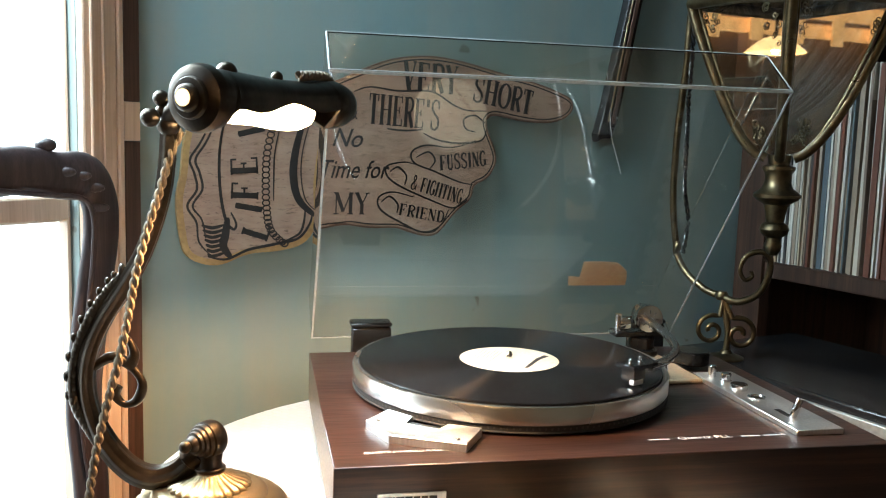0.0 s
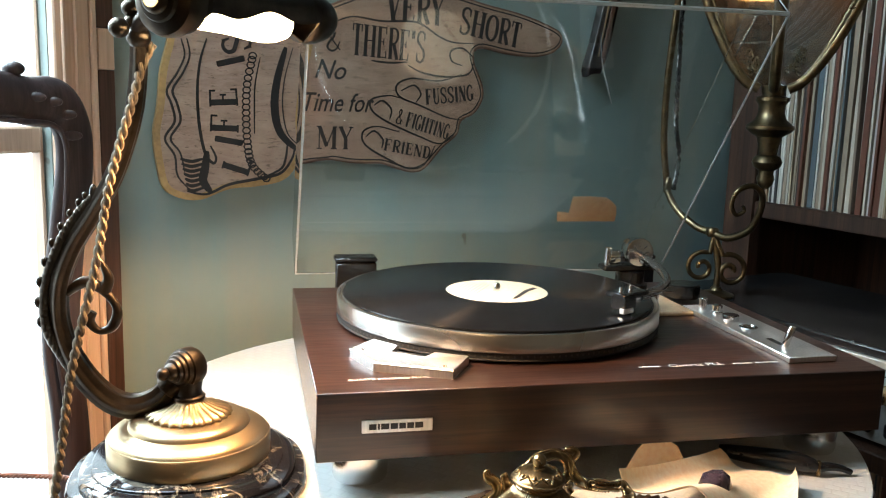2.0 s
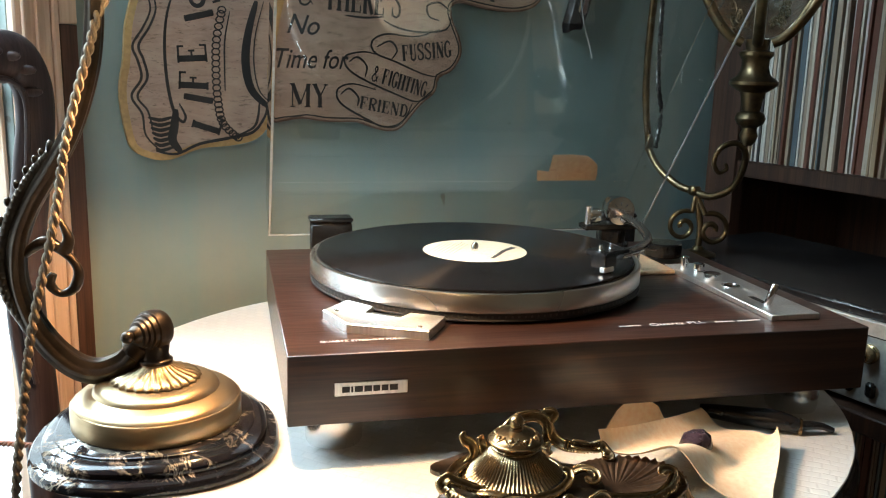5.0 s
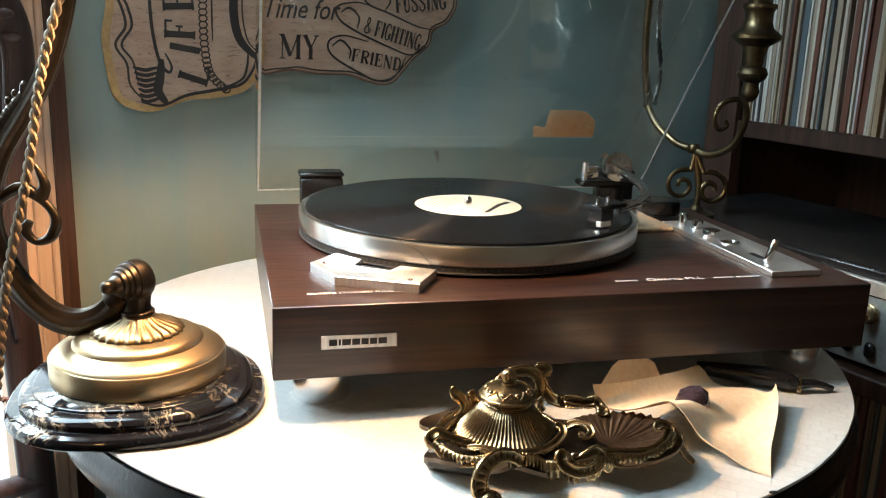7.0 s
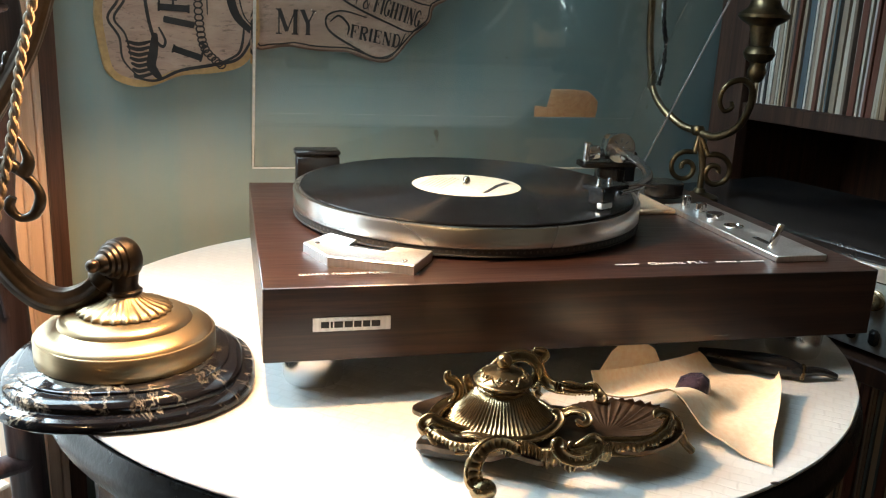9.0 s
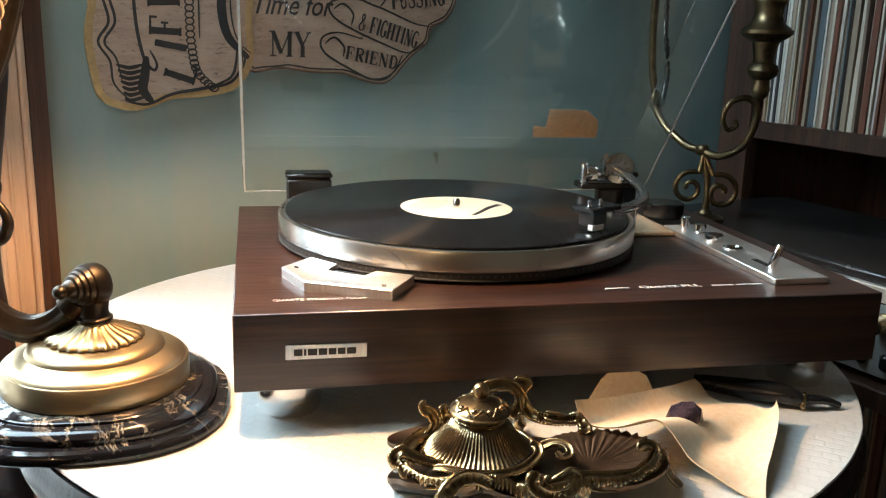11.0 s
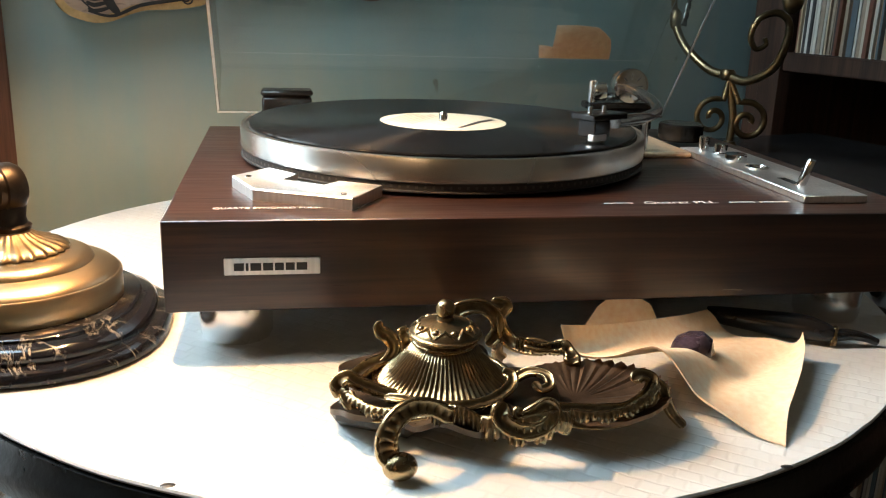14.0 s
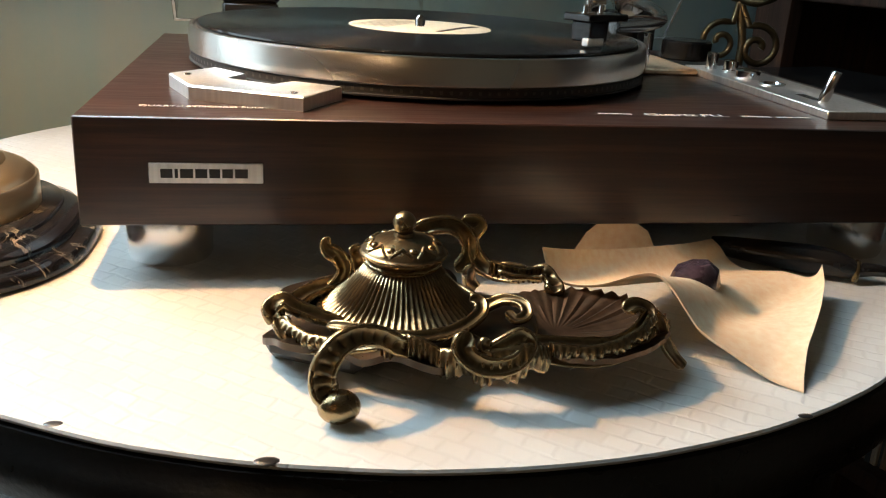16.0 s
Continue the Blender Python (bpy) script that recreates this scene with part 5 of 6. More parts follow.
for ch, u, z, turn in (("L", -0.2680, 0.9600, 72), ("I", -0.2780, 0.9870, 80), ("F", -0.2830, 1.0080, 88), ("E", -0.2840, 1.0380, 93), ("I", -0.2750, 1.0790, 104), ("S", -0.2680, 1.1000, 108)):
    roman(ch, u, z, 0.012 if ch == "I" else 0.024, 0.033, b2, FC, turn, 1.25)

# the bow hung on the wall
bow = thing("violin_bow", room(0.27, 0.02, 1.09), "dark wooden bow hanging on the wall by the sign", "bow")
BW = Matrix.Translation(room(0.268, 0.0, 1.10)) @ Matrix(((U.x, 0, V.x, 0), (U.y, 0, V.y, 0), (0, 1, 0, 0), (0, 0, 0, 1))) @ Matrix.Rotation(radians(-11), 4, "Z")
part("stick", prism([(-0.017, -0.012), (-0.012, -0.022), (-0.004, -0.013), (0.010, -0.012), (0.015, 0.02), (0.018, 0.30), (-0.006, 0.30), (-0.013, 0.03)], 0.001, 0.016, BW, 0.002), M_LACQUER, bow)
part("hair", box((0.002, 0.010, 0.0165), (0.009, 0.30, 0.019), 0.0008, BW), M_DARKTRIM, bow, "red brown stripe")
part("inlay", box((-0.0045, 0.010, 0.0165), (-0.002, 0.30, 0.018), 0.0005, BW), M_BRASS, bow)

# ---- the amplifier beside the turntable
amp = thing("amplifier", ROOM @ Matrix.Translation((0.40, 0.42, 0.69)), "silver fronted stereo amplifier with a black top", "amplifier")
part("case", box((0.279, 0.155, 0.697), (0.54, 0.628, 0.7965), 0.003, ROOM), M_LACQUER, amp, "black metal case")
front = part("front_panel", box((0.271, 0.150, 0.6975), (0.2785, 0.633, 0.7860), 0.001, ROOM), M_SILVER, amp, "silver front panel")
part("groove", box((0.2705, 0.152, 0.7700), (0.2711, 0.631, 0.7710), 0, ROOM), M_BLACK, front, smooth=0)
for v in (0.22, 0.30, 0.516, 0.575):
    part("knob", lathe([(0.0105, 0.0), (0.0105, 0.004), (0.0085, 0.005), (0.0080, 0.016), (0.0070, 0.017)], 28, ROOM @ Matrix.Translation((0.2710, v, 0.7520)) @ Matrix.Rotation(radians(-90), 4, "Y")), M_GILT, front, "copper toned knob")
for k in range(16):
    part("switch", box((0.2640, 0.190 + 0.0252 * k, 0.7065), (0.2709, 0.2015 + 0.0252 * k, 0.7235), 0.003, ROOM), M_BLACK, front, "black oblong switch")
for v in (0.19, 0.59):
    for u in (0.30, 0.52):
        part("foot", lathe([(0.012, 0.690), (0.012, 0.6972)], 20, ROOM @ Matrix.Translation((u, v, 0))), M_RUBBER, amp)

# ---- the brass lantern on its scrolled stand
lantern = thing("lantern", (0.364, 0.220, 0.797), "aged brass lantern with glass panes on a scrolled bracket", "lantern")
BX = Vector((0.364, 0.215, 0))
part("foot_disc", lathe([(0.020, 0.7966), (0.0235, 0.7972), (0.0235, 0.7995), (0.0165, 0.8020), (0.0085, 0.8045), (0.0060, 0.8090)], 32, BX), M_LANTERN, lantern)
stem = part("stem", tube(spline([(0.364, 0.215, 0.806), (0.3655, 0.217, 0.835), (0.362, 0.222, 0.862), (0.360, 0.226, 0.880)], 6), 0.0042, 12), M_LANTERN, lantern)


def volute(c, r0, turns, start, right, up=Vector((0, 0, 1)), n=40):
    """Points of a spiral scroll from outside in."""
    out = []
    for i in range(n + 1):
        t = i / n
        a, r = start + turns * 2 * math.pi * t, r0 * (1 - 0.82 * t)
        out.append(Vector(c) + right * (r * math.cos(a)) + up * (r * math.sin(a)))
    return out


SX = Vector((0.98, -0.20, 0))
part("scroll", tube([Vector((0.3605, 0.225, 0.876))] + volute((0.3440, 0.222, 0.834), 0.0215, 1.35, radians(62), SX), 0.0032, 10), M_LANTERN, lantern, "brass scroll")
part("scroll", tube([Vector((0.3620, 0.223, 0.872))] + volute((0.3800, 0.212, 0.830), 0.0235, -1.35, radians(118), SX), 0.0036, 10), M_LANTERN, lantern, "brass scroll")
part("clasp", lathe([(0.006, -0.006), (0.0085, -0.003), (0.0085, 0.003), (0.006, 0.006)], 16, Matrix.Translation((0.3595, 0.228, 0.8800))), M_LANTERN, lantern)
part("upper_scroll", tube(spline([(0.3595, 0.228, 0.8790), (0.3700, 0.205, 0.8755), (0.3830, 0.180, 0.8900), (0.3870, 0.166, 0.9150), (0.3840, 0.160, 0.9380), (0.3700, 0.160, 0.9480), (0.3520, 0.162, 0.9420), (0.3450, 0.163, 0.9250), (0.3520, 0.163, 0.9120), (0.3620, 0.162, 0.9160), (0.3600, 0.162, 0.9230)], 8), lambda t: 0.0052 - 0.0030 * t, 12), M_LANTERN, lantern, "large brass scroll")
part("hoop", tube(spline([(0.3590, 0.229, 0.8795), (0.3470, 0.250, 0.8840), (0.3340, 0.275, 0.9020), (0.3260, 0.292, 0.9250), (0.3205, 0.298, 0.9550), (0.3130, 0.296, 1.0100), (0.3080, 0.285, 1.0900), (0.3060, 0.268, 1.1800), (0.3030, 0.250, 1.2800), (0.310, 0.225, 1.36), (0.335, 0.165, 1.395), (0.360, 0.125, 1.390)], 8), 0.0048, 14), M_LANTERN, lantern, "tall brass hoop")
part("hoop_leaf", ball((0.3245, 0.295, 0.9360), 0.0075, 14, None, (1, 1, 1.7)), M_LANTERN, lantern)
cable = thing("lantern_cable", (0.325, 0.292, 0.93), "black twisted flex along the lantern hoop", "cable")
twisted(spline([(0.3300, 0.285, 0.9300), (0.3330, 0.283, 0.9700), (0.3240, 0.284, 1.0200), (0.3200, 0.280, 1.0900), (0.3100, 0.262, 1.1800), (0.3090, 0.246, 1.2800), (0.316, 0.222, 1.352)], 14), 0.0026, 22, M_BLACK, cable)
LA = Vector((0.366, 0.128, 0))
post = part("post", lathe([(0.004, 0.9480), (0.0085, 0.9530), (0.0105, 0.9600), (0.0085, 0.9660), (0.0090, 0.9700), (0.0150, 0.9740), (0.0175, 0.9800), (0.0150, 0.9860), (0.0105, 0.9885), (0.0110, 0.9920), (0.0120, 1.0000), (0.0145, 1.0100), (0.0230, 1.0150), (0.0275, 1.0190), (0.0275, 1.0225), (0.0240, 1.0255), (0.0180, 1.0300), (0.0150, 1.0380), (0.0155, 1.0480), (0.0190, 1.0520), (0.0190, 1.0560), (0.0120, 1.0580), (0.0140, 1.0700)], 40, LA), M_LANTERN, lantern, "turned brass post with a wide ring")
half = lambda z: 0.016 + 0.096 * (max(0.0, (z - 1.066) / 0.175)) ** 0.62
ZS = [1.066 + 0.184 * (i / 14) ** 1.35 for i in range(15)]
BEAR = [radians(v) for v in (238, 328, 58, 148)]


def corner(k, z, r=0.0):
    a = BEAR[k % 4]
    q = half(z) + r
    return LA + Vector((q * math.cos(a), q * math.sin(a), z))


for k in range(4):
    bar = part("corner_bar", tube([corner(k, z) for z in ZS], 0.0062, 12), M_LANTERN, lantern, "curved brass corner bar")
    pane = bmesh.new()
    rows = [[[pane.verts.new(corner(k, z, o).lerp(corner(k + 1, z, o), s)) for s in (0.045, 0.28, 0.5, 0.72, 0.955)] for o in (-0.0035, -0.0050)] for z in ZS[1:]]
    for a, b in zip(rows, rows[1:]):
        for j in range(4):
            pane.faces.new((a[0][j], a[0][j + 1], b[0][j + 1], b[0][j]))
            pane.faces.new((a[1][j], b[1][j], b[1][j + 1], a[1][j + 1]))
        for j in (0, 4):
            pane.faces.new((a[0][j], b[0][j], b[1][j], a[1][j]))
    for r in (rows[0], rows[-1]):
        for j in range(4):
            pane.faces.new((r[0][j], r[0][j + 1], r[1][j + 1], r[1][j]))
    ob = part("pane", pane, M_GLASS, lantern, "old clear glass pane")
    ob.visible_shadow = False
    part("top_rail", tube([corner(k, 1.250), corner(k + 1, 1.250)], 0.0075, 12), M_LANTERN, lantern, "ribbed brass top rail")
    rim = [corner(k, z, -0.002).lerp(corner(k + 1, z, -0.002), s) for z, s in [(z, 0.06) for z in ZS[1:]] + [(1.244, 0.3), (1.244, 0.7)] + [(z, 0.94) for z in ZS[:0:-1]]]
    part("pane_bead", tube(rim, 0.0022, 8), M_LANTERN, lantern)
    # pierced filigree in the pane's corners
    fil = bmesh.new()
    rf = random.Random(k)
    for (z0, s0, dz, ds) in ((1.238, 0.10, -1, 1), (1.238, 0.90, -1, -1), (1.085, 0.5, 1, 1), (1.085, 0.5, 1, -1)):
        for j in range(11):
            z, s = z0 + dz * rf.uniform(0, 0.030), s0 + ds * rf.uniform(0, 0.17)
            if abs(z - z0) / 0.030 + abs(s - s0) / 0.17 > 1.05:
                continue
            c = corner(k, z, -0.0015).lerp(corner(k + 1, z, -0.0015), min(0.93, max(0.07, s)))
            e = (corner(k + 1, z) - corner(k, z)).normalized()
            tube(volute(c, rf.uniform(0.004, 0.0065), 1.1 * rf.choice((-1, 1)), rf.uniform(0, 6), e, n=12), 0.0008, 5, fil)
    tagged(part("filigree", fil, M_LANTERN, lantern, "pierced brass filigree"), kind="stuff")
    roof = bmesh.new()
    q = [corner(k, 1.252), corner(k + 1, 1.252), LA + Vector((0, 0, 1.385))]
    vs = [roof.verts.new(p) for p in q] + [roof.verts.new(p + Vector((0, 0, 0.003))) for p in q]
    for f in ((0, 1, 2), (5, 4, 3), (0, 3, 4, 1), (1, 4, 5, 2), (2, 5, 3, 0)):
        roof.faces.new([vs[i] for i in f])
    part("roof", roof, M_LANTERN, lantern)
mirror = bmesh.new()
rows = [[mirror.verts.new(corner(3, z, -0.006).lerp(corner(1, z, -0.006), s) + Vector((0.53 * o, 0.848 * o, 0))) for o in (0.0, 0.002) for s in ((0.02, 0.98) if o == 0.0 else (0.98, 0.02))] for z in ZS[1:]]
for a, b in zip(rows, rows[1:]):
    for j in range(4):
        mirror.faces.new((a[j], a[(j + 1) % 4], b[(j + 1) % 4], b[j]))
mirror.faces.new(rows[0][::-1])
mirror.faces.new(rows[-1])
part("mirror_back", mirror, M_MIRROR, lantern, "old silvered mirror plate behind the panes", 0)
part("finial", lathe([(0.012, 1.378), (0.010, 1.395), (0.004, 1.402)], 20, LA), M_LANTERN, lantern)

# ---- the brass inkstand
ink = thing("inkstand", (-0.03, -0.30, 0.75), "ornate antique brass inkstand with a lidded well and shell tray", "inkstand")
IC = Vector((-0.0465, -0.2790, 0))


def rough_cast(bm, amount, scale):
    """Uneven hand-finished casting."""
    for v in bm.verts:
        v.co += v.normal * amount * noise.noise(v.co * scale)
    return bm


def cast(line, radius, n=12, amount=0.0006, ripple=0, deep=0.25, per=8, flat=1.0):
    f = lambda t: 0.86 * math.sqrt(max(0.02, min(1.0, t / 0.07, (1 - t) / 0.07))) * (radius(t) if callable(radius) else radius) * (1 + (deep * (abs(math.sin(ripple * math.pi * t)) - 0.5) if ripple else 0))
    bm = tube(spline(line, per), f, n, flat=flat, lobes=5, depth=0.10)
    bm.normal_update()
    return rough_cast(bm, amount, 190)


def fluted(a, k):
    d = (0.0, 0.010, 0.035, 0.04, 0.035, 0.03, 0.02, 0.0, 0.0, 0.0)[min(k, 9)]
    return 1 + 0.8 * d * math.cos(66 * a)


part("ink_well", lathe([(0.0350, 0.7640), (0.0345, 0.7662), (0.0308, 0.7682), (0.0268, 0.7712), (0.0228, 0.7757), (0.0192, 0.7802), (0.0168, 0.7832), (0.0152, 0.7842), (0.0152, 0.7846), (0.0140, 0.7848), (0.010, 0.7849)], 396, IC, wave=fluted), M_GILT, ink, "fluted brass ink well")
part("well_neck", lathe([(0.0150, 0.7850), (0.0160, 0.7852), (0.0164, 0.7860), (0.0160, 0.7868), (0.0150, 0.7874), (0.0146, 0.7888), (0.0120, 0.7890)], 120, IC, wave=lambda a, k: 1 + 0.025 * (math.sin(16 * a) > 0.3) * (0 < k < 4)), M_GILT, ink, "notched brass neck ring")
part("base_ring", tube([IC + Vector((0.0352 * math.cos(2 * math.pi * i / 72), 0.0352 * math.sin(2 * math.pi * i / 72), 0.7655)) for i in range(72)], 0.0019, 10, closed=True), M_GILT, ink)
lidp = part("well_lid", lathe([(0.0130, 0.7891), (0.0180, 0.7893), (0.0190, 0.7899), (0.0190, 0.7906), (0.0178, 0.7911), (0.0174, 0.7916), (0.0172, 0.7920), (0.0158, 0.7936), (0.0122, 0.7958), (0.0076, 0.7970), (0.0044, 0.7974), (0.0040, 0.7990)], 96, IC), M_GILT, ink, "domed lid with raised beads")
for i in range(9):
    a = 2 * math.pi * i / 9
    part("bead", ball(IC + Vector((0.0134 * math.cos(a), 0.0134 * math.sin(a), 0.7944)), 0.0021, 8, None, (1, 1, 0.8)), M_GILT, lidp)
    part("swag", tube([IC + Vector((r * math.cos(a + 0.35 + d), r * math.sin(a + 0.35 + d), z)) for r, d, z in ((0.0166, -0.30, 0.7924), (0.0148, -0.14, 0.7942), (0.0130, 0.0, 0.7956), (0.0148, 0.14, 0.7942), (0.0166, 0.30, 0.7924))], 0.0008, 6), M_GILT, lidp)
part("knob", ball(IC + Vector((0, 0, 0.8030)), 0.0050, 24), M_GILT, lidp)

# tray: plate under the well and a shell-shaped dish
plate = bmesh.new()
NP = 96
rows = []
for j in range(6):
    t = j / 5
    row = []
    for i in range(NP):
        a = 2 * math.pi * i / NP
        r = (0.020 + 0.026 * t) * (1 + 0.16 * t * math.cos(5 * a + 0.6) + 0.05 * t * math.cos(13 * a))
        row.append((IC.x - 0.004 + r * 1.12 * math.cos(a), IC.y - 0.006 + r * math.sin(a), 0.7655 + 0.0030 * t * math.sin(7 * a) - 0.001 * t))
    rows.append(row)
top = [[plate.verts.new(p) for p in row] for row in rows]
bot = [[plate.verts.new((p[0], p[1], p[2] - 0.003)) for p in row] for row in rows]
for a, b in list(zip(top, top[1:])):
    for i in range(NP):
        plate.faces.new((a[i], a[(i + 1) % NP], b[(i + 1) % NP], b[i]))
for a, b in list(zip(bot, bot[1:])):
    for i in range(NP):
        plate.faces.new((b[i], b[(i + 1) % NP], a[(i + 1) % NP], a[i]))
for i in range(NP):
    j = (i + 1) % NP
    plate.faces.new((top[-1][i], top[-1][j], bot[-1][j], bot[-1][i]))
plate.faces.new(top[0])
plate.faces.new(bot[0][::-1])
part("plate", plate, M_BRONZE, ink, "wavy cast plate")
DC = Vector((0.0150, -0.3060, 0))
part("bridge", cast([(-0.0500, -0.2850, 0.7650), (-0.0300, -0.2950, 0.7650), (-0.0100, -0.3000, 0.7655), (0.0080, -0.3040, 0.7640)], lambda t: 0.034 - 0.010 * t, 40, 0.0006, 0, 0.0, 8, 0.10), M_BRONZE, ink, "cast bed between well and dish")
dish = bmesh.new()
ND, NR = 120, 10
drows = []
for side in (0, 1):
    rr = []
    for j in range(NR + 1):
        t = j / NR
        row = []
        for i in range(ND):
            a = 2 * math.pi * i / ND
            fl = max(0.0, math.cos(a - 0.35)) ** 0.6
            r = 0.004 + t * (0.036 + 0.010 * max(0, math.cos(a))) * (1 + 0.03 * t * fl * math.cos(44 * a))
            z = 0.7632 + 0.0066 * t ** 2.2 * (0.60 + 0.45 * fl) + 0.0010 * fl * t * math.cos(44 * a) + 0.0003 * math.sin(60 * r * 40) * (1 - fl)
            row.append(dish.verts.new((DC.x + 0.95 * r * math.cos(a), DC.y + 0.82 * r * math.sin(a), z - 0.0022 * side)))
        rr.append(row)
    drows.append(rr)
for s, rr in enumerate(drows):
    for a, b in zip(rr, rr[1:]):
        for i in range(ND):
            j = (i + 1) % ND
            dish.faces.new((a[i], a[j], b[j], b[i]) if not s else (b[i], b[j], a[j], a[i]))
    dish.faces.new(rr[0] if not s else rr[0][::-1])
for i in range(ND):
    j = (i + 1) % ND
    dish.faces.new((drows[0][-1][i], drows[0][-1][j], drows[1][-1][j], drows[1][-1][i]))
part("shell_dish", dish, M_DISH, ink, "shell-shaped pen dish with radiating flutes")

# cast scrolls: legs, rim, horn and back handle
SECTION = [(-1.0, -0.5), (-1.08, 0.0), (-0.97, 0.42), (-0.76, 0.62), (-0.55, 0.45), (-0.34, 0.12), (0.0, 0.0), (0.34, 0.12), (0.55, 0.45), (0.76, 0.62), (0.97, 0.42), (1.08, 0.0), (1.0, -0.5), (0.5, -0.85), (-0.5, -0.85)]


def scroll_bar(line, width, face, ribs=0, thick=0.75, rib=0.35, per=14):
    """A cast bar with two raised edges and a beaded channel between them; face is where the channel looks."""
    pts = spline(line, per)
    n, bm, rings = len(pts), bmesh.new(), []
    for i, p in enumerate(pts):
        t = i / (n - 1)
        d = (pts[min(n - 1, i + 1)] - pts[max(0, i - 1)]).normalized()
        side = d.cross(Vector(face)).normalized()
        out = side.cross(d)
        w = (width(t) if callable(width) else width) * math.sqrt(max(0.03, min(1.0, t / 0.06, (1 - t) / 0.06)))
        bead = rib * abs(math.sin(ribs * math.pi * t)) if ribs else 0.0
        ring = []
        for a, b in SECTION:
            lift = b + (bead if abs(a) < 0.4 and b >= 0 else 0.25 * bead if b > 0.3 else 0.0)
            ring.append(bm.verts.new(p + side * (w * a) + out * (w * thick * lift)))
        rings.append(ring)
    m = len(SECTION)
    for a, b in zip(rings, rings[1:]):
        for k in range(m):
            bm.faces.new((a[k], a[(k + 1) % m], b[(k + 1) % m], b[k]))
    bm.faces.new(rings[0][::-1])
    bm.faces.new(rings[-1])
    bm.normal_update()
    return rough_cast(bm, 0.00025, 160)


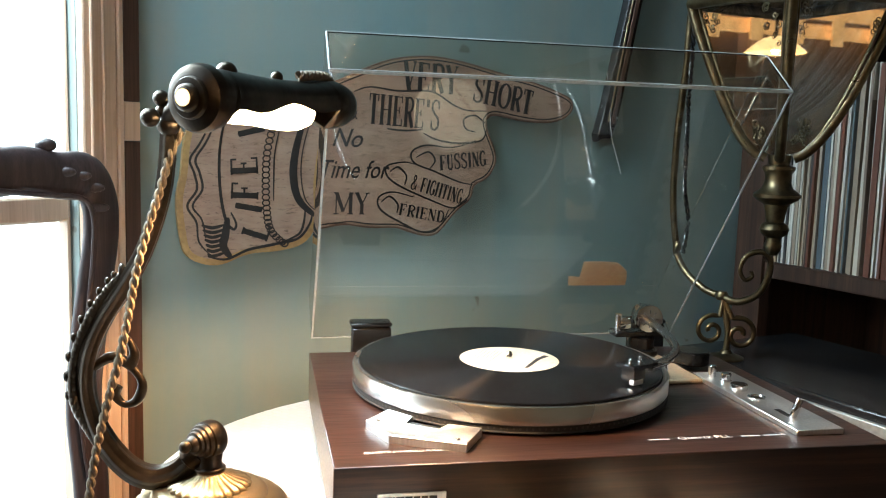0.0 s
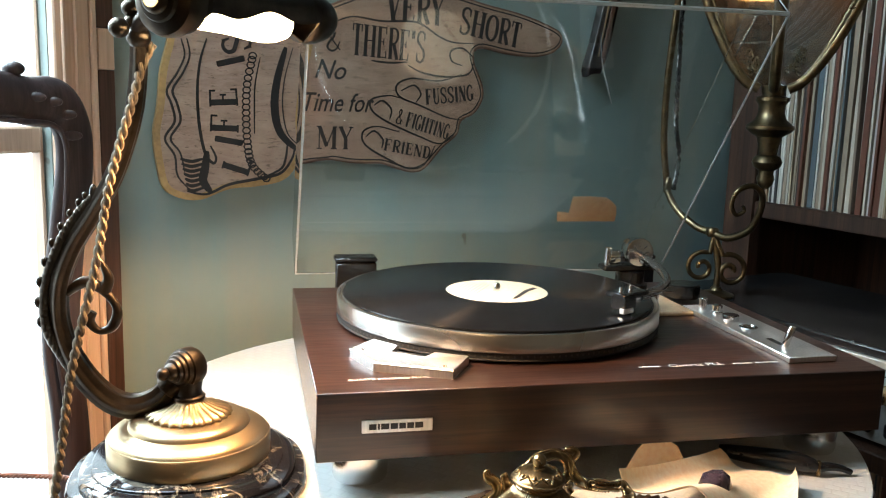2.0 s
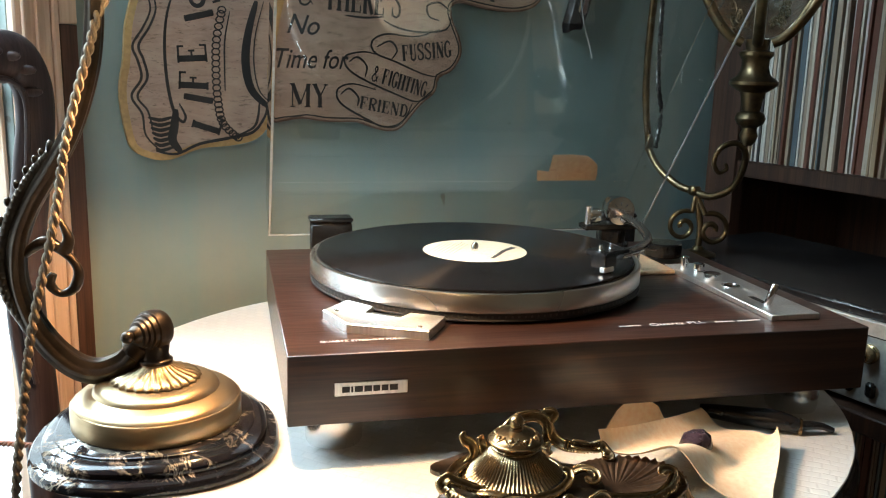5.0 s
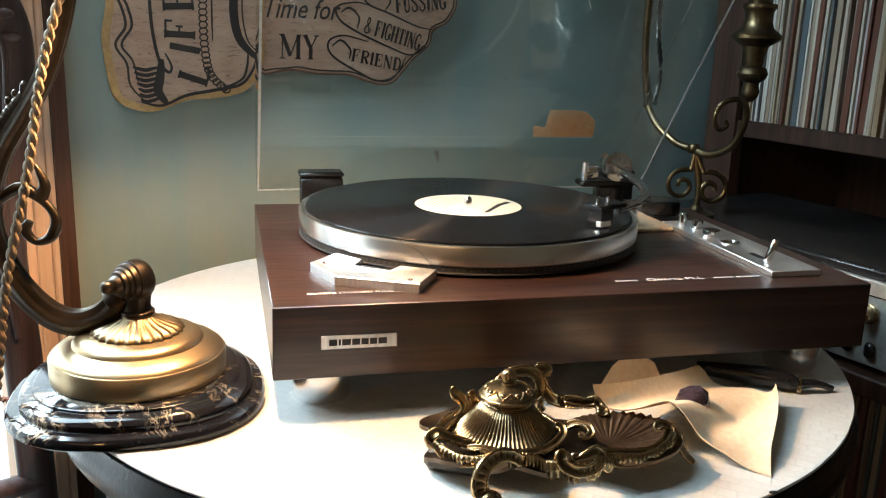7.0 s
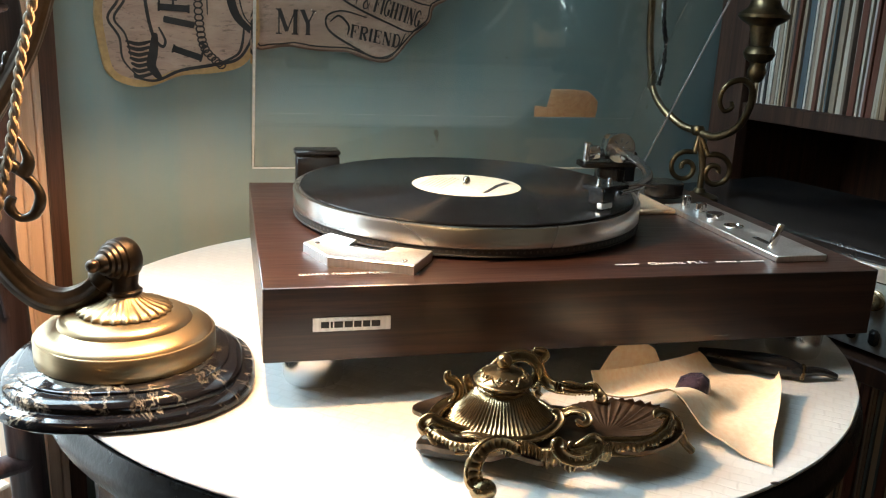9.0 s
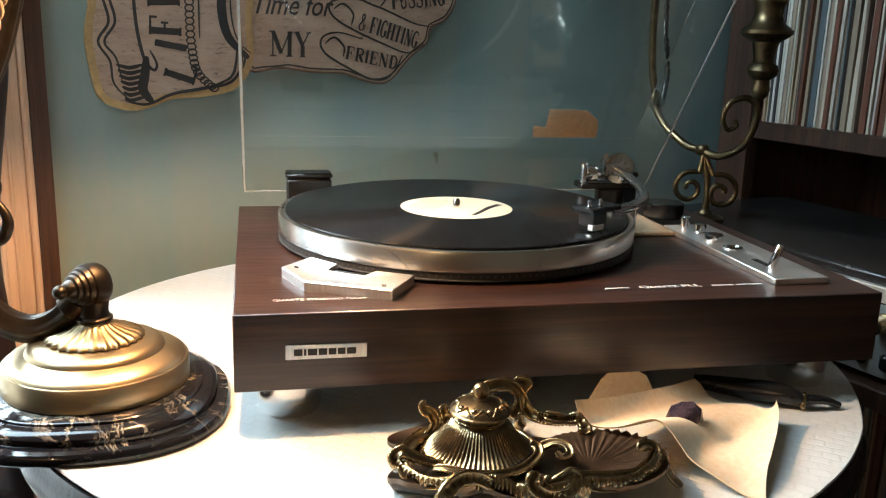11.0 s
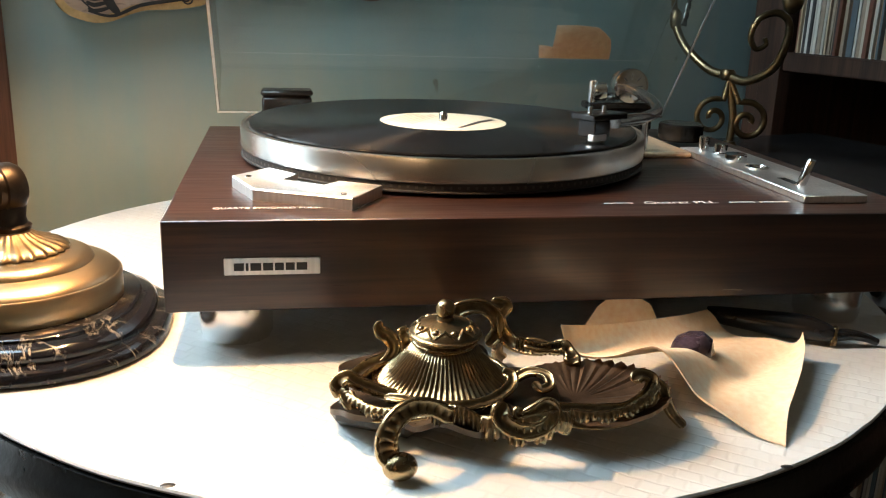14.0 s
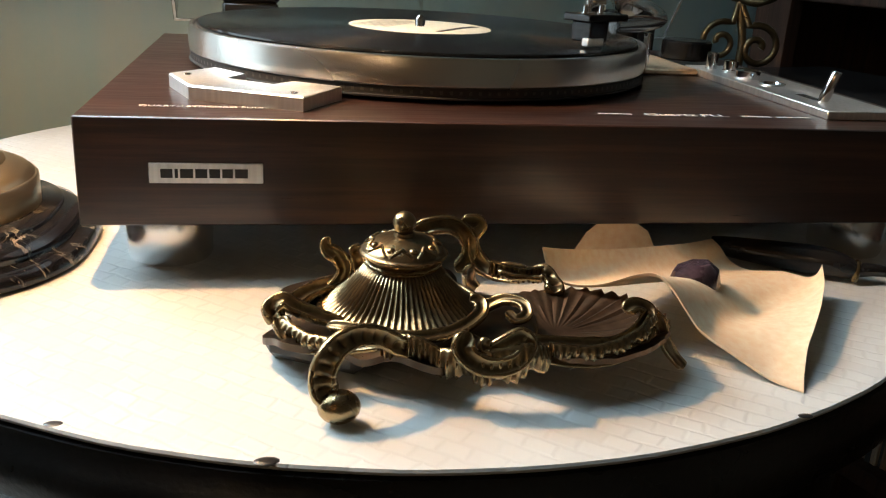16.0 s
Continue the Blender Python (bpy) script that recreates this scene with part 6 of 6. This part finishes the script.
FRONT, TOP = (0.0, -0.95, 0.30), (0.0, -0.45, 0.90)
BARS = [
    ("leg", [(-0.0480, -0.3310, 0.7690), (-0.0543, -0.3330, 0.7720), (-0.0600, -0.3345, 0.7760), (-0.0660, -0.3365, 0.7785), (-0.0720, -0.3390, 0.7792), (-0.0776, -0.3420, 0.7772), (-0.0818, -0.3450, 0.7730), (-0.0836, -0.3465, 0.7672), (-0.0826, -0.3475, 0.7618), (-0.0790, -0.3480, 0.7590)], lambda t: 0.0036 + 0.0016 * t, FRONT, 13),
    ("horn", [(-0.0930, -0.2760, 0.7690), (-0.0823, -0.2660, 0.7660), (-0.0750, -0.2620, 0.7676), (-0.0709, -0.2620, 0.7725), (-0.0702, -0.2620, 0.7776), (-0.0734, -0.2620, 0.7826), (-0.0770, -0.2620, 0.7850), (-0.0784, -0.2620, 0.7880), (-0.0769, -0.2620, 0.7912)], lambda t: 0.0026 + 0.0020 * math.sin(math.pi * t ** 1.6) - 0.0014 * t, FRONT, 0),
    ("side_leaf", [(-0.0620, -0.2640, 0.7700), (-0.0636, -0.2630, 0.7780), (-0.0652, -0.2620, 0.7840), (-0.0664, -0.2620, 0.7872)], lambda t: 0.0040 - 0.0016 * t, FRONT, 3),
    ("front_curl", [(-0.0290, -0.3375, 0.7790), (-0.0318, -0.3405, 0.7745), (-0.0280, -0.3435, 0.7700), (-0.0195, -0.3455, 0.7682), (-0.0112, -0.3445, 0.7705), (-0.0070, -0.3415, 0.7755), (-0.0105, -0.3405, 0.7785), (-0.0165, -0.3415, 0.7762), (-0.0212, -0.3415, 0.7738), (-0.0240, -0.3415, 0.7758), (-0.0222, -0.3415, 0.7778)], lambda t: 0.0044 - 0.0020 * t, FRONT, 0),
    ("rim_scroll", [(-0.0082, -0.3340, 0.7745), (0.0031, -0.3345, 0.7728), (0.0178, -0.3345, 0.7716), (0.0303, -0.3320, 0.7705), (0.0402, -0.3270, 0.7716), (0.0472, -0.3220, 0.7748), (0.0490, -0.3190, 0.7785), (0.0438, -0.3180, 0.7803), (0.0385, -0.3200, 0.7785)], lambda t: 0.0026 + 0.0008 * t, TOP, 0),
    ("rim_scroll", [(-0.0065, -0.3370, 0.7705), (0.0085, -0.3375, 0.7664), (0.0235, -0.3360, 0.7648), (0.0359, -0.3320, 0.7652), (0.0456, -0.3260, 0.7676), (0.0505, -0.3200, 0.7715)], lambda t: 0.0027, FRONT, 7),
    ("leg", [(0.0500, -0.3160, 0.7760), (0.0540, -0.3200, 0.7735), (0.0568, -0.3200, 0.7668), (0.0616, -0.3205, 0.7590), (0.0680, -0.3210, 0.7525)], lambda t: 0.0034 - 0.0012 * t, FRONT, 0),
    ("leg", [(-0.0100, -0.2450, 0.7690), (-0.0080, -0.2380, 0.7640), (-0.0060, -0.2330, 0.7570), (-0.0020, -0.2300, 0.7525)], lambda t: 0.0034, FRONT, 0),
    ("corner_leaf", [(-0.0987, -0.3000, 0.7690), (-0.1012, -0.2990, 0.7735), (-0.0970, -0.2990, 0.7770), (-0.0917, -0.3000, 0.7745), (-0.0822, -0.3010, 0.7705), (-0.0726, -0.3030, 0.7680)], lambda t: 0.0046 - 0.0016 * t, TOP, 0),
    ("rim_scroll", [(-0.0985, -0.3050, 0.7722), (-0.0955, -0.3110, 0.7685), (-0.0880, -0.3160, 0.7658), (-0.0790, -0.3200, 0.7668), (-0.0700, -0.3240, 0.7690), (-0.0610, -0.3280, 0.7720)], lambda t: 0.0036, FRONT, 0),
    ("rim_scroll", [(-0.0930, -0.2850, 0.7700), (-0.0850, -0.2720, 0.7700), (-0.0740, -0.2600, 0.7690), (-0.0600, -0.2500, 0.7690), (-0.0420, -0.2440, 0.7700)], lambda t: 0.0040, TOP, 0),
    ("base_scroll", [(-0.0800, -0.3060, 0.7690), (-0.0720, -0.3120, 0.7705), (-0.0600, -0.3170, 0.7690), (-0.0450, -0.3190, 0.7690), (-0.0300, -0.3160, 0.7700), (-0.0190, -0.3090, 0.7735), (-0.0175, -0.3030, 0.7765), (-0.0215, -0.3020, 0.7770)], lambda t: 0.0026 + 0.0006 * t, TOP, 0),
    ("shell_curl", [(-0.0140, -0.2930, 0.7690), (-0.0060, -0.2950, 0.7740), (0.0010, -0.3000, 0.7745), (0.0020, -0.3060, 0.7720), (-0.0030, -0.3080, 0.7705), (-0.0060, -0.3040, 0.7725)], lambda t: 0.0030 - 0.0008 * t, TOP, 0),
    ("back_scroll", [(-0.0460, -0.2450, 0.7760), (-0.0390, -0.2420, 0.7830), (-0.0329, -0.2400, 0.7868), (-0.0260, -0.2400, 0.7892), (-0.0175, -0.2400, 0.7890), (-0.0110, -0.2400, 0.7838), (-0.0087, -0.2400, 0.7765), (-0.0113, -0.2410, 0.7705), (-0.0160, -0.2430, 0.7680)], lambda t: 0.0048 - 0.0012 * t, FRONT, 0),
    ("back_leaf", [(-0.0130, -0.2380, 0.7905), (-0.0085, -0.2380, 0.7902), (-0.0048, -0.2385, 0.7880), (-0.0075, -0.2390, 0.7822), (-0.0056, -0.2400, 0.7742), (-0.0015, -0.2440, 0.7690), (0.0060, -0.2530, 0.7680), (0.0140, -0.2610, 0.7710)], lambda t: 0.0030 + 0.0014 * math.sin(7 * t) ** 2, FRONT, 0),
    ("rim_scroll", [(0.0000, -0.2600, 0.7750), (0.0090, -0.2640, 0.7742), (0.0160, -0.2650, 0.7735), (0.0215, -0.2670, 0.7745), (0.0240, -0.2720, 0.7710), (0.0230, -0.2770, 0.7690)], lambda t: 0.0036 + 0.0010 * math.sin(9 * t) ** 2, TOP, 6),
]
for nm, pts, rad, face, ribs in BARS:
    part(nm, scroll_bar(pts, rad, face, ribs), M_GILT, ink, "", 70)


def skirt(line, tops, drops, waves, out, name="leaf_skirt"):
    """A hanging acanthus leaf along a line: ridged, bulging, with a lobed lower edge."""
    pts = spline(line, 26)
    n, m = len(pts), 9
    bm, faces = bmesh.new(), []
    for side in (0.0, 0.0016):
        g = []
        for i, p in enumerate(pts):
            t = i / (n - 1)
            d = (pts[min(n - 1, i + 1)] - pts[max(0, i - 1)]).normalized()
            o = Vector((d.y, -d.x, 0))
            lobe = abs(math.sin(waves * math.pi * t))
            row = []
            for j in range(m + 1):
                v = j / m
                drop = drops(t) * (0.80 + 0.20 * lobe) * v
                bulge = out * math.sin(math.pi * (0.15 + 0.75 * v)) + 0.0011 * lobe * (0.3 + v) + 0.0014 * math.cos(waves * 8 * math.pi * t) * v
                row.append(bm.verts.new(p + o * (bulge - side) + Vector((0, 0, tops(t) - drop - side * 0.2))))
            g.append(row)
        faces.append(g)
    for s, g in enumerate(faces):
        for i in range(n - 1):
            for j in range(m):
                q = (g[i][j], g[i + 1][j], g[i + 1][j + 1], g[i][j + 1])
                bm.faces.new(q if s else q[::-1])
    f, k = faces
    for i in range(n - 1):
        for j in (0, m):
            bm.faces.new((f[i][j], f[i + 1][j], k[i + 1][j], k[i][j]))
    for i in (0, n - 1):
        for j in range(m):
            bm.faces.new((f[i][j], f[i][j + 1], k[i][j + 1], k[i][j]))
    part(name, bm, M_GILT, ink, "hanging acanthus leaf", 85)


skirt([(-0.0600, -0.3270, 0.7725), (-0.0520, -0.3300, 0.7745), (-0.0440, -0.3330, 0.7730), (-0.0370, -0.3350, 0.7700)], lambda t: 0.002 * math.sin(math.pi * t), lambda t: 0.0085 + 0.003 * t, 3, 0.0032)
skirt([(-0.0400, -0.3330, 0.7715), (-0.0290, -0.3380, 0.7725), (-0.0180, -0.3410, 0.7735), (-0.0060, -0.3400, 0.7755), (0.0005, -0.3370, 0.7735)], lambda t: 0.0015 * math.sin(math.pi * t), lambda t: 0.0115 + 0.0045 * math.sin(math.pi * t) ** 2, 4, 0.0042)
skirt([(0.0020, -0.3370, 0.7735), (0.0160, -0.3385, 0.7720), (0.0310, -0.3350, 0.7730), (0.0440, -0.3270, 0.7755), (0.0510, -0.3160, 0.7780)], lambda t: 0.001, lambda t: 0.0058, 5, 0.0026)
skirt([(-0.0990, -0.2930, 0.7720), (-0.0950, -0.3060, 0.7715), (-0.0860, -0.3180, 0.7705), (-0.0740, -0.3245, 0.7715)], lambda t: 0.0010, lambda t: 0.0062, 4, 0.0030)
skirt([(0.0200, -0.2680, 0.7770), (0.0080, -0.2660, 0.7765), (-0.0040, -0.2600, 0.7780)], lambda t: 0.001, lambda t: 0.0075, 3, 0.0022)
part("front_ball", ball((-0.0778, -0.3490, 0.7566), 0.0066, 20, None, (1.2, 1.0, 0.95)), M_GILT, ink)

prop = solid("prop_block", box((-0.022, -0.016, 0.7501), (0.022, 0.016, 0.7625), 0.004, Matrix.Translation((-0.0790, -0.2930, 0)) @ Matrix.Rotation(radians(-30), 4, "Z")), plain("grey slate block", (0.10, 0.095, 0.088), (0.14, 0.13, 0.12), 0.6, scale=60), "small grey block propping the inkstand", "block")

# ---- kraft sheet with a stone, card and black holder
E_LF = [(0.0200, -0.2630, 0.7860), (0.0232, -0.2660, 0.7762), (0.0300, -0.2715, 0.7716), (0.0420, -0.2820, 0.7748), (0.0536, -0.2923, 0.7832), (0.0600, -0.2980, 0.7858), (0.0660, -0.3030, 0.7815), (0.0723, -0.3086, 0.7721), (0.0778, -0.3134, 0.7650), (0.0887, -0.3230, 0.7588), (0.1000, -0.3328, 0.7528), (0.1105, -0.3420, 0.7512)]
E_BR = [(0.1410, -0.1940, 0.7657), (0.1442, -0.1985, 0.7625), (0.1475, -0.2035, 0.7570), (0.1510, -0.2088, 0.7547), (0.1550, -0.2150, 0.7547), (0.1600, -0.2220, 0.7568), (0.1649, -0.2292, 0.7591), (0.1690, -0.2350, 0.7596), (0.1725, -0.2405, 0.7600), (0.1745, -0.2434, 0.7620), (0.1755, -0.2450, 0.7655), (0.1758, -0.2458, 0.7692)]
E_LB = [(0.0200, -0.2630, 0.7860), (0.0310, -0.2567, 0.7829), (0.0420, -0.2505, 0.7802), (0.0530, -0.2442, 0.7778), (0.0640, -0.2379, 0.7757), (0.0750, -0.2317, 0.7738), (0.0860, -0.2254, 0.7720), (0.0970, -0.2191, 0.7704), (0.1080, -0.2128, 0.7688), (0.1190, -0.2066, 0.7674), (0.1300, -0.2003, 0.7664), (0.1410, -0.1940, 0.7657)]
E_FR = [(0.1105, -0.3420, 0.7512), (0.1150, -0.3340, 0.7540), (0.1200, -0.3260, 0.7575), (0.1260, -0.3175, 0.7600), (0.1330, -0.3090, 0.7610), (0.1400, -0.3000, 0.7612), (0.1470, -0.2910, 0.7615), (0.1540, -0.2820, 0.7620), (0.1610, -0.2720, 0.7628), (0.1680, -0.2620, 0.7640), (0.1730, -0.2530, 0.7662), (0.1758, -0.2458, 0.7692)]
c0, c1, d0, d1 = [spline(e, 4) for e in (E_LF, E_BR, E_LB, E_FR)]
NG = len(c0) - 1
sheet = bmesh.new()
grid = []
for i in range(NG + 1):
    u = i / NG
    row = []
    for j in range(NG + 1):
        v = j / NG
        p = c0[i].lerp(c1[i], v) + d0[j].lerp(d1[j], u) - (c0[0].lerp(c1[0], v)).lerp(c0[-1].lerp(c1[-1], v), u)
        p.z -= 0.0100 * math.exp(-((u - 0.62) / 0.20) ** 2) * math.sin(math.pi * v) ** 1.1
        row.append(p)
    grid.append(row)
up = [[sheet.verts.new(p) for p in row] for row in grid]
dn = [[sheet.verts.new(p - Vector((0, 0, 0.0011))) for p in row] for row in grid]
for i in range(NG):
    for j in range(NG):
        sheet.faces.new((up[i][j], up[i + 1][j], up[i + 1][j + 1], up[i][j + 1]))
        sheet.faces.new((dn[i][j], dn[i][j + 1], dn[i + 1][j + 1], dn[i + 1][j]))
for i in range(NG):
    for a, b in (((i, 0), (i + 1, 0)), ((i, NG), (i + 1, NG)), ((0, i), (0, i + 1)), ((NG, i), (NG, i + 1))):
        sheet.faces.new((up[a[0]][a[1]], up[b[0]][b[1]], dn[b[0]][b[1]], dn[a[0]][a[1]]))
solid("suede_sheet", sheet, M_LEATHER, "curled sheet of natural tan suede by the inkstand", "leather", smooth=80)
stone = bmesh.new()
bmesh.ops.create_icosphere(stone, subdivisions=2, radius=1.0, matrix=Matrix.Translation((0.0995, -0.2600, 0.7665)) @ Matrix.Rotation(radians(25), 4, "Z") @ Matrix.Diagonal((0.0138, 0.0115, 0.0125, 1)))
for v in stone.verts:
    v.co.z = min(v.co.z, 0.7762 + 0.10 * (v.co.x - 0.102))
    v.co += Vector((0.0010 * noise.noise(v.co * 120), 0.0010 * noise.noise(v.co * 130 + Vector((3, 0, 0))), 0.0004 * noise.noise(v.co * 140)))
solid("amethyst_stone", stone, M_STONE, "dark purple stone resting on the tan sheet", "stone", smooth=25)
solid("kraft_card", prism([(-0.030, 0.0), (0.030, 0.0), (0.019, 0.0225), (0.012, 0.0268), (-0.010, 0.0268), (-0.016, 0.0220)], 0.0, 0.0010, Matrix.Translation((0.080, -0.2020, 0.7502)) @ Matrix.Rotation(radians(84), 4, "X")), M_LEATHER, "tan card leaning against the record player", "card", smooth=0)
holder = thing("black_holder", (0.20, -0.22, 0.75), "black lacquered holder with a brass ring on the table", "pen")
part("body", tube(spline([(0.150, -0.178, 0.7570), (0.180, -0.202, 0.7585), (0.200, -0.216, 0.7590), (0.212, -0.224, 0.7570)], 8), lambda t: 0.0048 + 0.0035 * math.sin(math.pi * t), 16), M_LACQUER, holder)
part("ring", tube(spline([(0.2105, -0.2275, 0.7515), (0.2115, -0.2265, 0.7570), (0.2135, -0.2235, 0.7610), (0.2160, -0.2190, 0.7590)], 6), 0.0020, 10), M_GILT, holder, "small brass ring")
part("tip", tube(spline([(0.212, -0.224, 0.7570), (0.222, -0.225, 0.7575), (0.232, -0.226, 0.7560), (0.2405, -0.2285, 0.7530)], 8), lambda t: 0.0042 - 0.0018 * t, 12), M_LACQUER, holder)
